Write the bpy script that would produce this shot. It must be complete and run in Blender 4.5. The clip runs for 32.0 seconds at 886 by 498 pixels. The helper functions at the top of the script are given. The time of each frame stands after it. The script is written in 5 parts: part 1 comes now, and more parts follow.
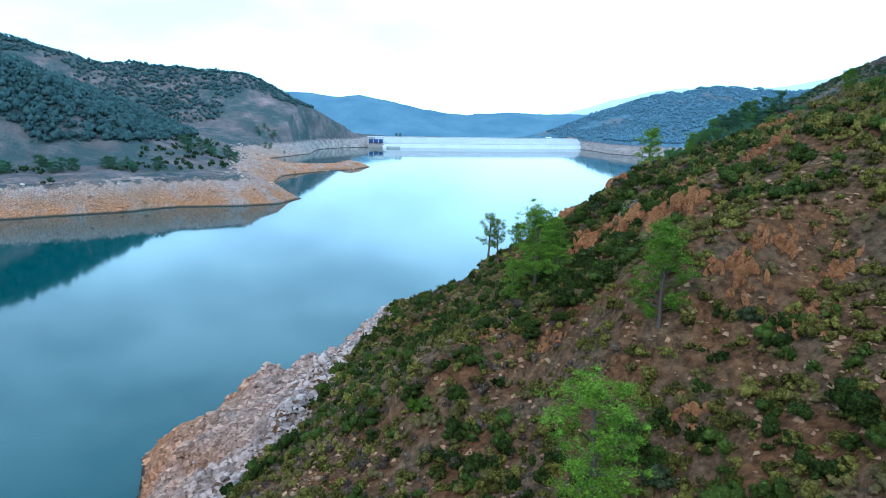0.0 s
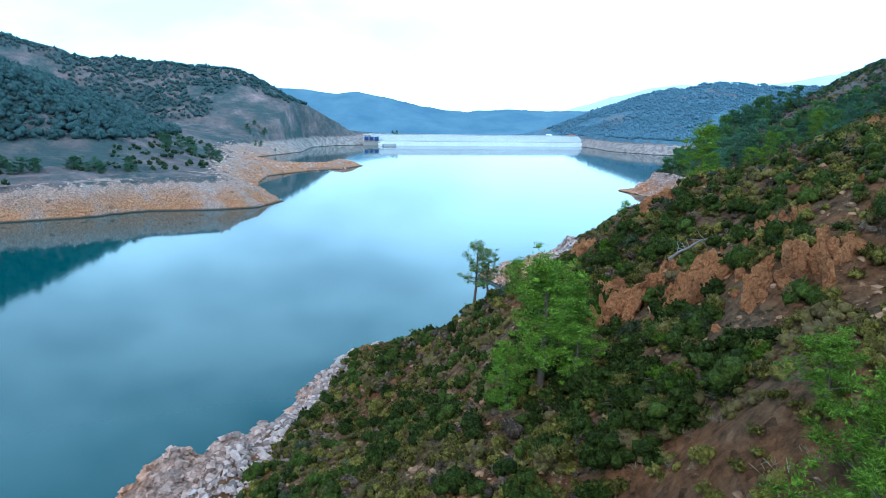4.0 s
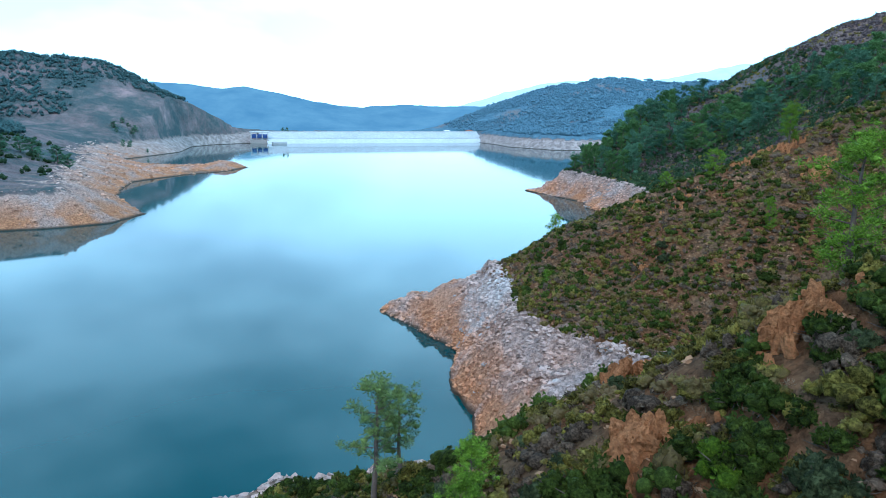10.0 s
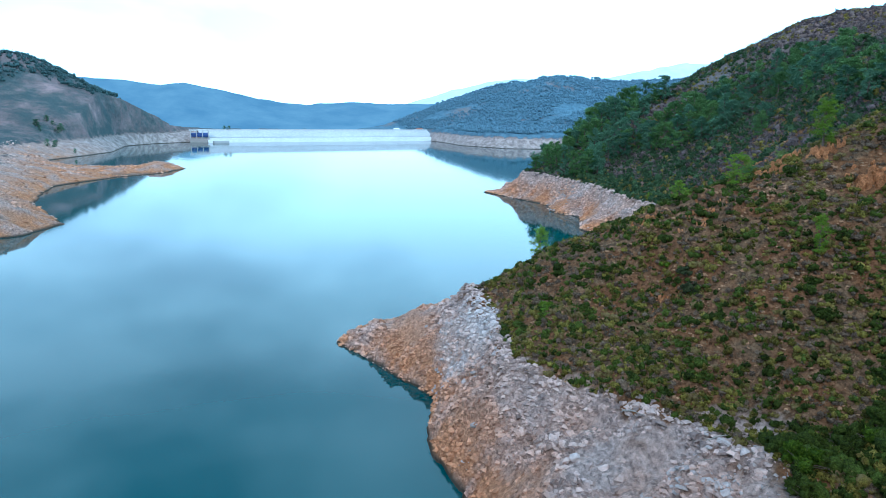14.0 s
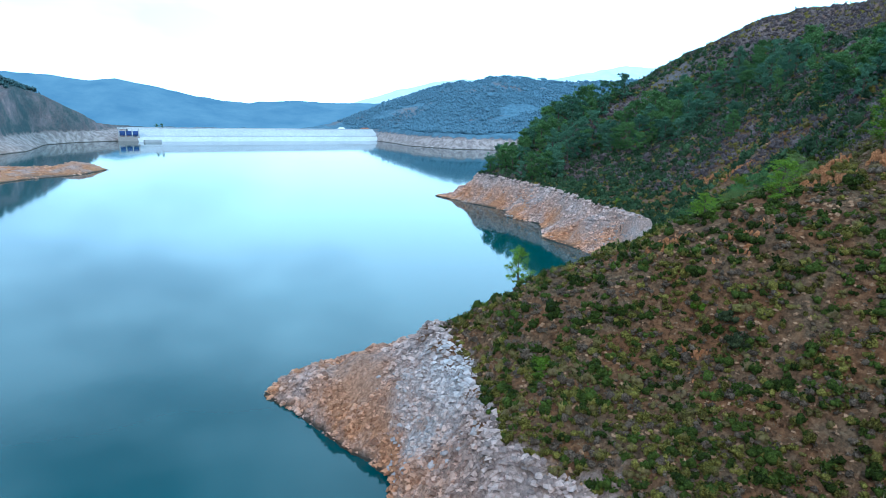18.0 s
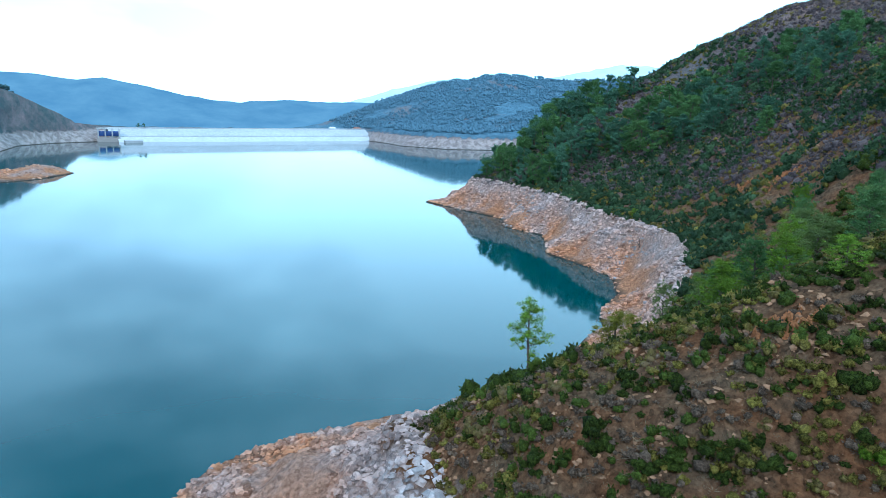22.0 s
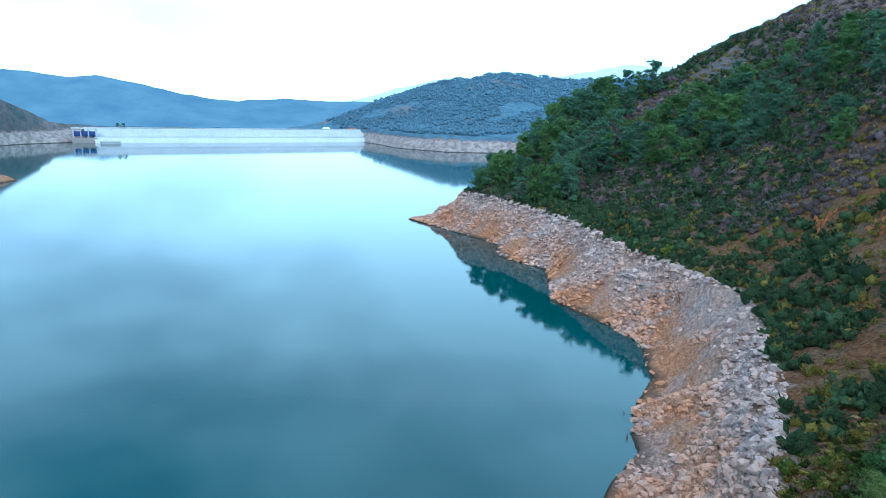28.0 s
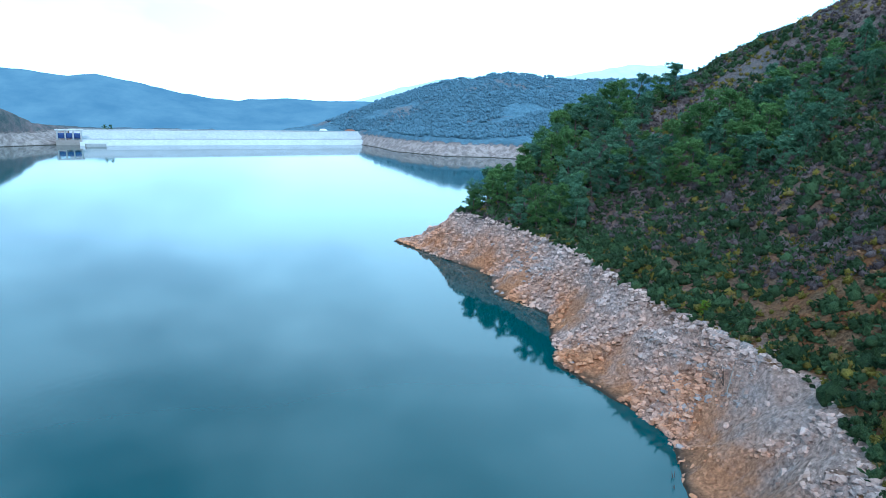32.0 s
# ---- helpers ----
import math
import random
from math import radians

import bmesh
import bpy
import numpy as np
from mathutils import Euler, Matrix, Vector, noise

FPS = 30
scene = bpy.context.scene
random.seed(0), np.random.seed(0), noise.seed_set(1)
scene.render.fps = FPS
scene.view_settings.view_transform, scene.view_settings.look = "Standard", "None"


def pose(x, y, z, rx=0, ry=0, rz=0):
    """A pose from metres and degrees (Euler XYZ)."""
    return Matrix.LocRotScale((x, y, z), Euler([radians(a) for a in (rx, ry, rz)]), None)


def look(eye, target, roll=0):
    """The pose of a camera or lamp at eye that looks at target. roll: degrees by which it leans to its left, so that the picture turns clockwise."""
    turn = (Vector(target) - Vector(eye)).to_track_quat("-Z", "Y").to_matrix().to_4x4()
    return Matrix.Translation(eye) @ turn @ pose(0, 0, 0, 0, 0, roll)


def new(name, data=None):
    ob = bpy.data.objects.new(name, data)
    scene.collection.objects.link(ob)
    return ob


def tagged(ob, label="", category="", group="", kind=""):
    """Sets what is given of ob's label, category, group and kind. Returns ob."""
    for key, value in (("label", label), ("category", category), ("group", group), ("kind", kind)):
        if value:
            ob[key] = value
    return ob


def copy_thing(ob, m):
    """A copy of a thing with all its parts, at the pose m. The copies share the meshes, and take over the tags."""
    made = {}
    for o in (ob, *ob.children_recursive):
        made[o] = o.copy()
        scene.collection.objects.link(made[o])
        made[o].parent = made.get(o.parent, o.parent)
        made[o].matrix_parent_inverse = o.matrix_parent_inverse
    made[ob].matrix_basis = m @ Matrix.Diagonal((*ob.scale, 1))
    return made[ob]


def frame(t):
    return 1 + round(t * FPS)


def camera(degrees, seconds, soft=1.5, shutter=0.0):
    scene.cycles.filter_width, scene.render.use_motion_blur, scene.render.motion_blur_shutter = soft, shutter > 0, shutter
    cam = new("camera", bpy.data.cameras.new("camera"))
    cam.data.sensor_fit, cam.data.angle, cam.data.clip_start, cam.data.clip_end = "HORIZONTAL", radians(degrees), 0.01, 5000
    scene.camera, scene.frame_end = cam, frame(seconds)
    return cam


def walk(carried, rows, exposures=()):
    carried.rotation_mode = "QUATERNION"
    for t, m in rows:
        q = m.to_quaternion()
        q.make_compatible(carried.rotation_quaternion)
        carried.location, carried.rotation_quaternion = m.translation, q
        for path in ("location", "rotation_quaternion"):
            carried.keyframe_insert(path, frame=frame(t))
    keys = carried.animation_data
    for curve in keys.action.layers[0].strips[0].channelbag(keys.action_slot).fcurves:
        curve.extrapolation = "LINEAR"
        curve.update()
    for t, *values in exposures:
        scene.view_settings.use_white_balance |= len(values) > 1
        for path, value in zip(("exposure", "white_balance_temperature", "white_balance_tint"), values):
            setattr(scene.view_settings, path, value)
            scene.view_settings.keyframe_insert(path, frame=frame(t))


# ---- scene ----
cam = camera(68.5, 32.0, soft=0.85)
PATH = [
    (0, (-1.14, 4.513, 39.995), (-1.104, 6.473, 39.599), 1.2),
    (0.5, (-0.789, 7.229, 39.851), (-0.75, 9.189, 39.454), 1.2),
    (1, (-0.391, 10.013, 39.712), (-0.354, 11.973, 39.314), 1.2),
    (1.5, (-0.014, 12.875, 39.624), (0.023, 14.835, 39.225), 1.3),
    (2, (0.362, 15.722, 39.577), (0.399, 17.682, 39.178), 1.3),
    (2.5, (0.734, 18.507, 39.586), (0.77, 20.466, 39.186), 1.2),
    (4.5, (2.379, 29.772, 39.738), (2.417, 31.73, 39.332), 1.1),
    (5, (2.705, 32.521, 39.779), (2.789, 34.477, 39.372), 1.1),
    (5.5, (3.009, 35.24, 39.788), (3.147, 37.193, 39.381), 1.1),
    (6, (3.394, 37.914, 39.812), (3.562, 39.865, 39.404), 1.0),
    (6.5, (3.827, 40.621, 39.804), (4.01, 42.571, 39.397), 1.0),
    (7, (4.31, 43.293, 39.753), (4.5, 45.241, 39.346), 1.0),
    (7.5, (4.621, 45.905, 39.742), (4.813, 47.853, 39.333), 1.1),
    (8, (4.823, 48.537, 39.751), (5.017, 50.485, 39.342), 1.0),
    (8.5, (4.882, 51.118, 39.73), (5.077, 53.066, 39.32), 1.0),
    (9, (4.841, 53.584, 39.724), (5.036, 55.531, 39.313), 1.0),
    (9.5, (4.742, 56.074, 39.692), (4.961, 58.019, 39.279), 1.0),
    (10, (4.456, 59.174, 39.729), (4.796, 61.101, 39.317), 0.9),
    (10.5, (4.315, 61.55, 39.742), (4.73, 63.463, 39.33), 0.9),
    (11, (4.229, 63.959, 39.767), (4.665, 65.867, 39.355), 0.9),
    (11.5, (4.253, 66.369, 39.721), (4.7, 68.274, 39.308), 0.9),
    (12, (4.206, 68.66, 39.784), (4.661, 70.563, 39.37), 0.9),
    (12.5, (4.298, 71.149, 39.716), (4.76, 73.051, 39.302), 0.9),
    (13, (4.345, 73.565, 39.727), (4.811, 75.465, 39.312), 0.9),
    (13.5, (4.498, 75.985, 39.69), (4.969, 77.884, 39.275), 0.9),
    (14, (4.722, 78.486, 39.647), (5.214, 80.379, 39.231), 1.0),
    (14.5, (4.869, 81.056, 39.684), (5.423, 82.932, 39.267), 0.9),
    (16.5, (6.385, 91.22, 39.13), (7.024, 93.07, 38.717), 1.7),
    (17, (7.114, 94.018, 38.993), (7.757, 95.867, 38.581), 1.7),
    (17.5, (8.052, 96.977, 38.794), (8.698, 98.824, 38.382), 1.6),
    (18, (9.107, 100.023, 38.608), (9.756, 101.87, 38.196), 1.5),
    (18.5, (10.19, 103.113, 38.531), (10.839, 104.96, 38.118), 1.5),
    (19, (11.295, 106.231, 38.49), (11.944, 108.077, 38.077), 1.4),
    (19.5, (12.374, 109.297, 38.444), (13.026, 111.142, 38.031), 1.4),
    (20, (13.598, 112.447, 38.427), (14.253, 114.291, 38.013), 1.4),
    (20.5, (14.959, 115.57, 38.337), (15.617, 117.412, 37.924), 1.4),
    (21, (16.481, 118.791, 38.227), (17.14, 120.634, 37.813), 1.4),
    (21.5, (18.183, 122.237, 38.017), (18.843, 124.079, 37.603), 1.4),
    (22, (19.95, 125.674, 37.914), (20.61, 127.516, 37.501), 1.4),
    (22.5, (21.577, 128.925, 37.888), (22.236, 130.768, 37.474), 1.4),
    (23, (23.199, 132.105, 37.887), (23.858, 133.947, 37.473), 1.4),
    (23.5, (24.866, 135.4, 37.772), (25.526, 137.242, 37.358), 1.5),
    (24, (26.451, 138.584, 37.599), (27.11, 140.427, 37.186), 1.5),
    (24.5, (28.097, 141.757, 37.373), (28.755, 143.601, 36.961), 1.6),
    (25, (30.106, 145.007, 37.238), (30.762, 146.852, 36.828), 1.5),
    (25.5, (31.941, 148.373, 37.165), (32.596, 150.218, 36.754), 1.5),
    (27.5, (39.181, 161.343, 38.426), (39.829, 163.189, 38.01), 1.6),
    (28, (40.856, 164.51, 38.701), (41.503, 166.356, 38.286), 1.6),
    (28.5, (42.589, 167.63, 39.087), (43.234, 169.477, 38.671), 1.6),
    (29, (44.339, 170.791, 39.482), (44.981, 172.639, 39.066), 1.6),
    (29.5, (46.093, 173.946, 39.864), (46.733, 175.794, 39.447), 1.7),
    (30, (47.74, 177.014, 40.236), (48.378, 178.863, 39.82), 1.7),
    (30.5, (49.367, 180.023, 40.662), (50.003, 181.873, 40.245), 1.7),
    (31, (50.943, 183.149, 41.08), (51.579, 184.998, 40.662), 1.7),
    (31.5, (52.642, 186.408, 41.446), (53.277, 188.258, 41.027), 1.8),
    (32, (54.243, 189.764, 41.651), (54.878, 191.614, 41.233), 1.8),
]
walk(cam, [(t, look(eye, target, roll)) for t, eye, target, roll in PATH], exposures=[(0.0, 0.0, 5300, 6), (32.0, 0.0, 5300, 6)])

# ---- world and light ----
world = bpy.data.worlds.new("overcast_sky")
scene.world = world
world.use_nodes = True
wn, wl = world.node_tree.nodes, world.node_tree.links
wn.clear()
sky = wn.new("ShaderNodeTexSky")
sky.sky_type, sky.sun_disc = "NISHITA", False
sky.sun_elevation, sky.sun_rotation = radians(48), radians(205)
sky.air_density, sky.dust_density, sky.ozone_density = 1.0, 0.4, 2.0
sky_bg = wn.new("ShaderNodeBackground")
sky_bg.inputs["Strength"].default_value = 0.15
cloud_bg = wn.new("ShaderNodeBackground")
cloud_bg.inputs["Color"].default_value = (0.54, 0.83, 1.0, 1)
cloud_bg.inputs["Strength"].default_value = 2.9
w_co = wn.new("ShaderNodeTexCoord")
w_map = wn.new("ShaderNodeMapping")
w_map.inputs["Scale"].default_value, w_map.inputs["Location"].default_value = (1.0, 1.0, 2.4), (0.35, 0.0, 0.0)
w_noise = wn.new("ShaderNodeTexNoise")
w_noise.inputs["Scale"].default_value, w_noise.inputs["Detail"].default_value = 4.2, 4.0
w_ramp = wn.new("ShaderNodeMapRange")
w_ramp.inputs["From Min"].default_value, w_ramp.inputs["From Max"].default_value = 0.36, 0.62
w_ramp.inputs["To Min"].default_value, w_ramp.inputs["To Max"].default_value = 0.38, 0.0
w_sep = wn.new("ShaderNodeSeparateXYZ")
w_high = wn.new("ShaderNodeMapRange")
w_high.inputs["From Min"].default_value, w_high.inputs["From Max"].default_value = 0.22, 0.78
w_high.inputs["To Min"].default_value, w_high.inputs["To Max"].default_value = 0.8, 0.2
w_sum = wn.new("ShaderNodeMath")
w_sum.operation, w_sum.use_clamp = "ADD", True
w_mix, w_out = wn.new("ShaderNodeMixShader"), wn.new("ShaderNodeOutputWorld")
wl.new(w_co.outputs["Generated"], w_map.inputs["Vector"])
wl.new(w_map.outputs["Vector"], w_noise.inputs["Vector"])
wl.new(w_noise.outputs["Fac"], w_ramp.inputs["Value"])
wl.new(w_co.outputs["Generated"], w_sep.inputs["Vector"])
wl.new(w_sep.outputs["Z"], w_high.inputs["Value"])
w_side = wn.new("ShaderNodeMapRange")
w_side.inputs["From Min"].default_value, w_side.inputs["From Max"].default_value = -0.13, 0.36
w_side.inputs["To Min"].default_value, w_side.inputs["To Max"].default_value = -0.3, 0.22
w_add = wn.new("ShaderNodeMath")
wl.new(w_sep.outputs["X"], w_side.inputs["Value"])
wl.new(w_ramp.outputs["Result"], w_add.inputs[0])
wl.new(w_side.outputs["Result"], w_add.inputs[1])
wl.new(w_add.outputs["Value"], w_sum.inputs[0])
wl.new(w_high.outputs["Result"], w_sum.inputs[1])
wl.new(w_sum.outputs["Value"], w_mix.inputs["Fac"])
wl.new(sky.outputs["Color"], sky_bg.inputs["Color"])
wl.new(sky_bg.outputs["Background"], w_mix.inputs[1])
wl.new(cloud_bg.outputs["Background"], w_mix.inputs[2])
wl.new(w_mix.outputs["Shader"], w_out.inputs["Surface"])

sun = new("sun", bpy.data.lights.new("sun", "SUN"))
sun.data.energy, sun.data.angle, sun.data.color = 1.7, radians(8), (1.0, 0.94, 0.86)
sun.matrix_world = look((0, 0, 0), (0.33, 0.62, -0.72))


# ---- materials ----
def material(name, rough=0.8, spec=0.3):
    m = bpy.data.materials.new(name)
    m.use_nodes = True
    b = m.node_tree.nodes["Principled BSDF"]
    b.inputs["Roughness"].default_value = rough
    b.inputs["Specular IOR Level"].default_value = spec
    return m, m.node_tree.nodes, m.node_tree.links, b


def noise_fac(n, l, scale, detail=6.0, rough=0.55, low=0.35, high=0.65, vector=None, distortion=0.0):
    t = n.new("ShaderNodeTexNoise")
    t.inputs["Scale"].default_value, t.inputs["Detail"].default_value = scale, detail
    t.inputs["Roughness"].default_value, t.inputs["Distortion"].default_value = rough, distortion
    if vector:
        l.new(vector, t.inputs["Vector"])
    r = n.new("ShaderNodeMapRange")
    r.inputs["From Min"].default_value, r.inputs["From Max"].default_value = low, high
    l.new(t.outputs["Fac"], r.inputs["Value"])
    return r.outputs["Result"]


def mixed(n, l, fac, a, b):
    m = n.new("ShaderNodeMix")
    m.data_type = "RGBA"
    if isinstance(fac, float):
        m.inputs[0].default_value = fac
    else:
        l.new(fac, m.inputs[0])
    for slot, v in ((6, a), (7, b)):
        if isinstance(v, tuple):
            m.inputs[slot].default_value = (*v, 1)
        else:
            l.new(v, m.inputs[slot])
    return m.outputs[2]


def maths(n, l, op, a, b=0.0, clamp=False):
    m = n.new("ShaderNodeMath")
    m.operation, m.use_clamp = op, clamp
    for i, v in enumerate((a, b)):
        if isinstance(v, (int, float)):
            m.inputs[i].default_value = v
        else:
            l.new(v, m.inputs[i])
    return m.outputs[0]


def bump(n, l, b, height, strength=0.5, distance=0.2):
    k = n.new("ShaderNodeBump")
    k.inputs["Strength"].default_value, k.inputs["Distance"].default_value = strength, distance
    l.new(height, k.inputs["Height"])
    l.new(k.outputs["Normal"], b.inputs["Normal"])


def place(n):
    return n.new("ShaderNodeNewGeometry").outputs["Position"]


def shore_colour(n, l, p, z, fine):
    """Pink-grey broken stone with patches of red-orange earth, more of it low down."""
    grey = mixed(n, l, fine, (0.06, 0.038, 0.032), (0.88, 0.6, 0.49))
    # bleached towards the full-water line
    high = n.new("ShaderNodeMapRange")
    high.inputs["From Min"].default_value, high.inputs["From Max"].default_value = 5.0, 10.0
    l.new(maths(n, l, "ADD", z, maths(n, l, "MULTIPLY", noise_fac(n, l, 0.16, 5, 0.65, vector=p), 4.0)), high.inputs["Value"])
    grey = mixed(n, l, maths(n, l, "MULTIPLY", maths(n, l, "SUBTRACT", high.outputs["Result"], 0.5, True), 0.6), grey, mixed(n, l, fine, (0.17, 0.15, 0.15), (0.86, 0.78, 0.76)))
    ochre = mixed(n, l, fine, (0.16, 0.062, 0.03), (0.88, 0.42, 0.22))
    patch = noise_fac(n, l, 0.085, 6, 0.65, vector=p, low=0.37, high=0.54)
    low_bias = maths(n, l, "MULTIPLY", maths(n, l, "SUBTRACT", 9.0, z), 0.09)
    # a tongue of bleached scree on the point of the second spur
    off = n.new("ShaderNodeVectorMath")
    off.operation = "DISTANCE"
    off.inputs[1].default_value = (29.5, 162.0, 8.0)
    l.new(p, off.inputs[0])
    scree = n.new("ShaderNodeMapRange")
    scree.inputs["From Min"].default_value, scree.inputs["From Max"].default_value = 11.0, 7.0
    l.new(maths(n, l, "ADD", off.outputs["Value"], maths(n, l, "MULTIPLY", noise_fac(n, l, 0.3, 5, 0.7, vector=p), 4.0)), scree.inputs["Value"])
    grey = mixed(n, l, scree.outputs["Result"], grey, mixed(n, l, fine, (0.3, 0.28, 0.28), (0.9, 0.87, 0.86)))
    return mixed(n, l, maths(n, l, "MULTIPLY", patch, maths(n, l, "ADD", low_bias, 0.4, True), True), grey, ochre)


def shore_stone(name):
    m, n, l, b = material(name, 0.92, 0.08)
    p = place(n)
    sep = n.new("ShaderNodeSeparateXYZ")
    l.new(p, sep.inputs[0])
    f = noise_fac(n, l, 2.2, 6, 0.7, 0.3, 0.7, p)
    isl = n.new("ShaderNodeNewGeometry").outputs["Random Per Island"]
    info = n.new("ShaderNodeObjectInfo").outputs["Random"]
    v = maths(n, l, "ADD", maths(n, l, "MULTIPLY", f, 0.35), maths(n, l, "ADD", maths(n, l, "MULTIPLY", isl, 0.62), maths(n, l, "MULTIPLY", info, 0.1)), True)
    l.new(shore_colour(n, l, p, sep.outputs["Z"], v), b.inputs["Base Color"])
    bump(n, l, b, noise_fac(n, l, 6.0, 6, 0.75, 0.3, 0.7, p), 0.8, 0.12)
    return m


def ground_material():
    m, n, l, b = material("ground_earth", 0.95, 0.06)
    p = place(n)
    sep = n.new("ShaderNodeSeparateXYZ")
    l.new(p, sep.inputs[0])
    big = noise_fac(n, l, 0.035, 4, vector=p, low=0.4, high=0.62)
    mid = noise_fac(n, l, 0.22, 6, vector=p, low=0.4, high=0.6)
    fine = noise_fac(n, l, 1.6, 6, 0.7, vector=p, low=0.3, high=0.7)
    # hillside: dry brown soil, rust-red rock, litter
    frag = n.new("ShaderNodeTexVoronoi")
    frag.inputs["Scale"].default_value = 3.1
    l.new(p, frag.inputs["Vector"])
    tone = n.new("ShaderNodeRGBToBW")
    l.new(frag.outputs["Color"], tone.inputs["Color"])
    fine = maths(n, l, "ADD", maths(n, l, "MULTIPLY", fine, 0.62), maths(n, l, "MULTIPLY", tone.outputs["Val"], 0.38), True)
    soil = mixed(n, l, fine, (0.012, 0.008, 0.006), (0.36, 0.22, 0.125))
    rust = mixed(n, l, fine, (0.018, 0.008, 0.005), (0.42, 0.19, 0.085))
    hill = mixed(n, l, mid, soil, rust)
    # bare shore below the full-water line: pink-grey rubble with ochre patches
    bare = shore_colour(n, l, p, sep.outputs["Z"], fine)
    remote = n.new("ShaderNodeMapRange")
    remote.inputs["From Min"].default_value, remote.inputs["From Max"].default_value = 560, 700
    l.new(sep.outputs["Y"], remote.inputs["Value"])
    bare = mixed(n, l, remote.outputs["Result"], bare, mixed(n, l, mid, (0.3, 0.24, 0.22), (0.52, 0.42, 0.38)))
    edge = maths(n, l, "ADD", sep.outputs["Z"], maths(n, l, "MULTIPLY", mid, 2.2))
    line = n.new("ShaderNodeMapRange")
    line.inputs["From Min"].default_value, line.inputs["From Max"].default_value = 11.6, 13.4
    l.new(edge, line.inputs["Value"])
    wet = n.new("ShaderNodeMapRange")
    wet.inputs["From Min"].default_value, wet.inputs["From Max"].default_value = 0.15, 0.8
    l.new(sep.outputs["Z"], wet.inputs["Value"])
    shore = mixed(n, l, wet.outputs["Result"], (0.075, 0.06, 0.045), bare)
    col = mixed(n, l, line.outputs["Result"], shore, hill)
    # beyond the near banks: low green scrub between soil, haze mixed into both colours
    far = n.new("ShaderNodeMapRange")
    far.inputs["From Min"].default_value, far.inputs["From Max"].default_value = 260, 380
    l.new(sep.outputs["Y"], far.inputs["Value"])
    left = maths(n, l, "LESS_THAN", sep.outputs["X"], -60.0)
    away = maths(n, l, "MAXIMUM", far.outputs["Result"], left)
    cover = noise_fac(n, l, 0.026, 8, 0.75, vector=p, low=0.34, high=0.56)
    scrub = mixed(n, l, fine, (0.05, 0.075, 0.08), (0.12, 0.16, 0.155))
    hazy_soil = mixed(n, l, maths(n, l, "MULTIPLY", maths(n, l, "ADD", fine, noise_fac(n, l, 0.05, 7, 0.65, vector=p)), 0.5), (0.1, 0.07, 0.076), (0.5, 0.35, 0.33))
    col = mixed(n, l, maths(n, l, "MULTIPLY", away, line.outputs["Result"]), col, hazy_soil)
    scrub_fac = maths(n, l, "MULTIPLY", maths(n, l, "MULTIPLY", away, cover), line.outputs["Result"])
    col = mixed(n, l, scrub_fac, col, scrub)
    # woods of the valley beyond the dam, coloured pale and bluish for haze
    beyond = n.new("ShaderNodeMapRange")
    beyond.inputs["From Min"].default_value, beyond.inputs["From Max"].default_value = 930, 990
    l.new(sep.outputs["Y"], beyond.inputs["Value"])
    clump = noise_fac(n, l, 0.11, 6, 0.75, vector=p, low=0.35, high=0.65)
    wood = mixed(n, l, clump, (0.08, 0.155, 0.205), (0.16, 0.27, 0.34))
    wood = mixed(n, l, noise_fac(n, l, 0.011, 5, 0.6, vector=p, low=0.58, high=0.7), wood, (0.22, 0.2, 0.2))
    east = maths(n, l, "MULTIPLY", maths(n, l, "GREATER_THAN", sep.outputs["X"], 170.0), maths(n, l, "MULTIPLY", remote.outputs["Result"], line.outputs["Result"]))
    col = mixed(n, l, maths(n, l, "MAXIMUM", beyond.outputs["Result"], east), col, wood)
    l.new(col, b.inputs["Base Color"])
    chips = n.new("ShaderNodeTexVoronoi")
    chips.inputs["Scale"].default_value = 2.2
    l.new(p, chips.inputs["Vector"])
    relief = maths(n, l, "ADD", maths(n, l, "ADD", fine, maths(n, l, "MULTIPLY", chips.outputs["Distance"], 0.8)), maths(n, l, "MULTIPLY", noise_fac(n, l, 6.0, 5, 0.7, vector=p), 0.4))
    crags = maths(n, l, "MULTIPLY", noise_fac(n, l, 0.07, 8, 0.6, 0.2, 0.8, p), maths(n, l, "MULTIPLY", away, 22.0))
    bump(n, l, b, maths(n, l, "ADD", relief, crags), 1.0, 0.3)
    return m


def water_material():
    m, n, l, b = material("lake_water", 0.05, 0.5)
    p = place(n)
    b.inputs["IOR"].default_value = 1.36
    murk = noise_fac(n, l, 0.012, 3, vector=p)
    l.new(mixed(n, l, murk, (0.0002, 0.047, 0.05), (0.0003, 0.059, 0.064)), b.inputs["Base Color"])
    sq = n.new("ShaderNodeMapping")
    sq.inputs["Scale"].default_value = (1.0, 0.55, 1.0)
    l.new(p, sq.inputs["Vector"])
    rip = noise_fac(n, l, 0.9, 3, 0.5, 0.2, 0.8, sq.outputs["Vector"])
    calm = noise_fac(n, l, 0.02, 3, 0.5, 0.45, 0.7, p)
    bump(n, l, b, maths(n, l, "MULTIPLY", rip, maths(n, l, "ADD", maths(n, l, "MULTIPLY", calm, 0.8), 0.2)), 0.12, 0.05)
    return m


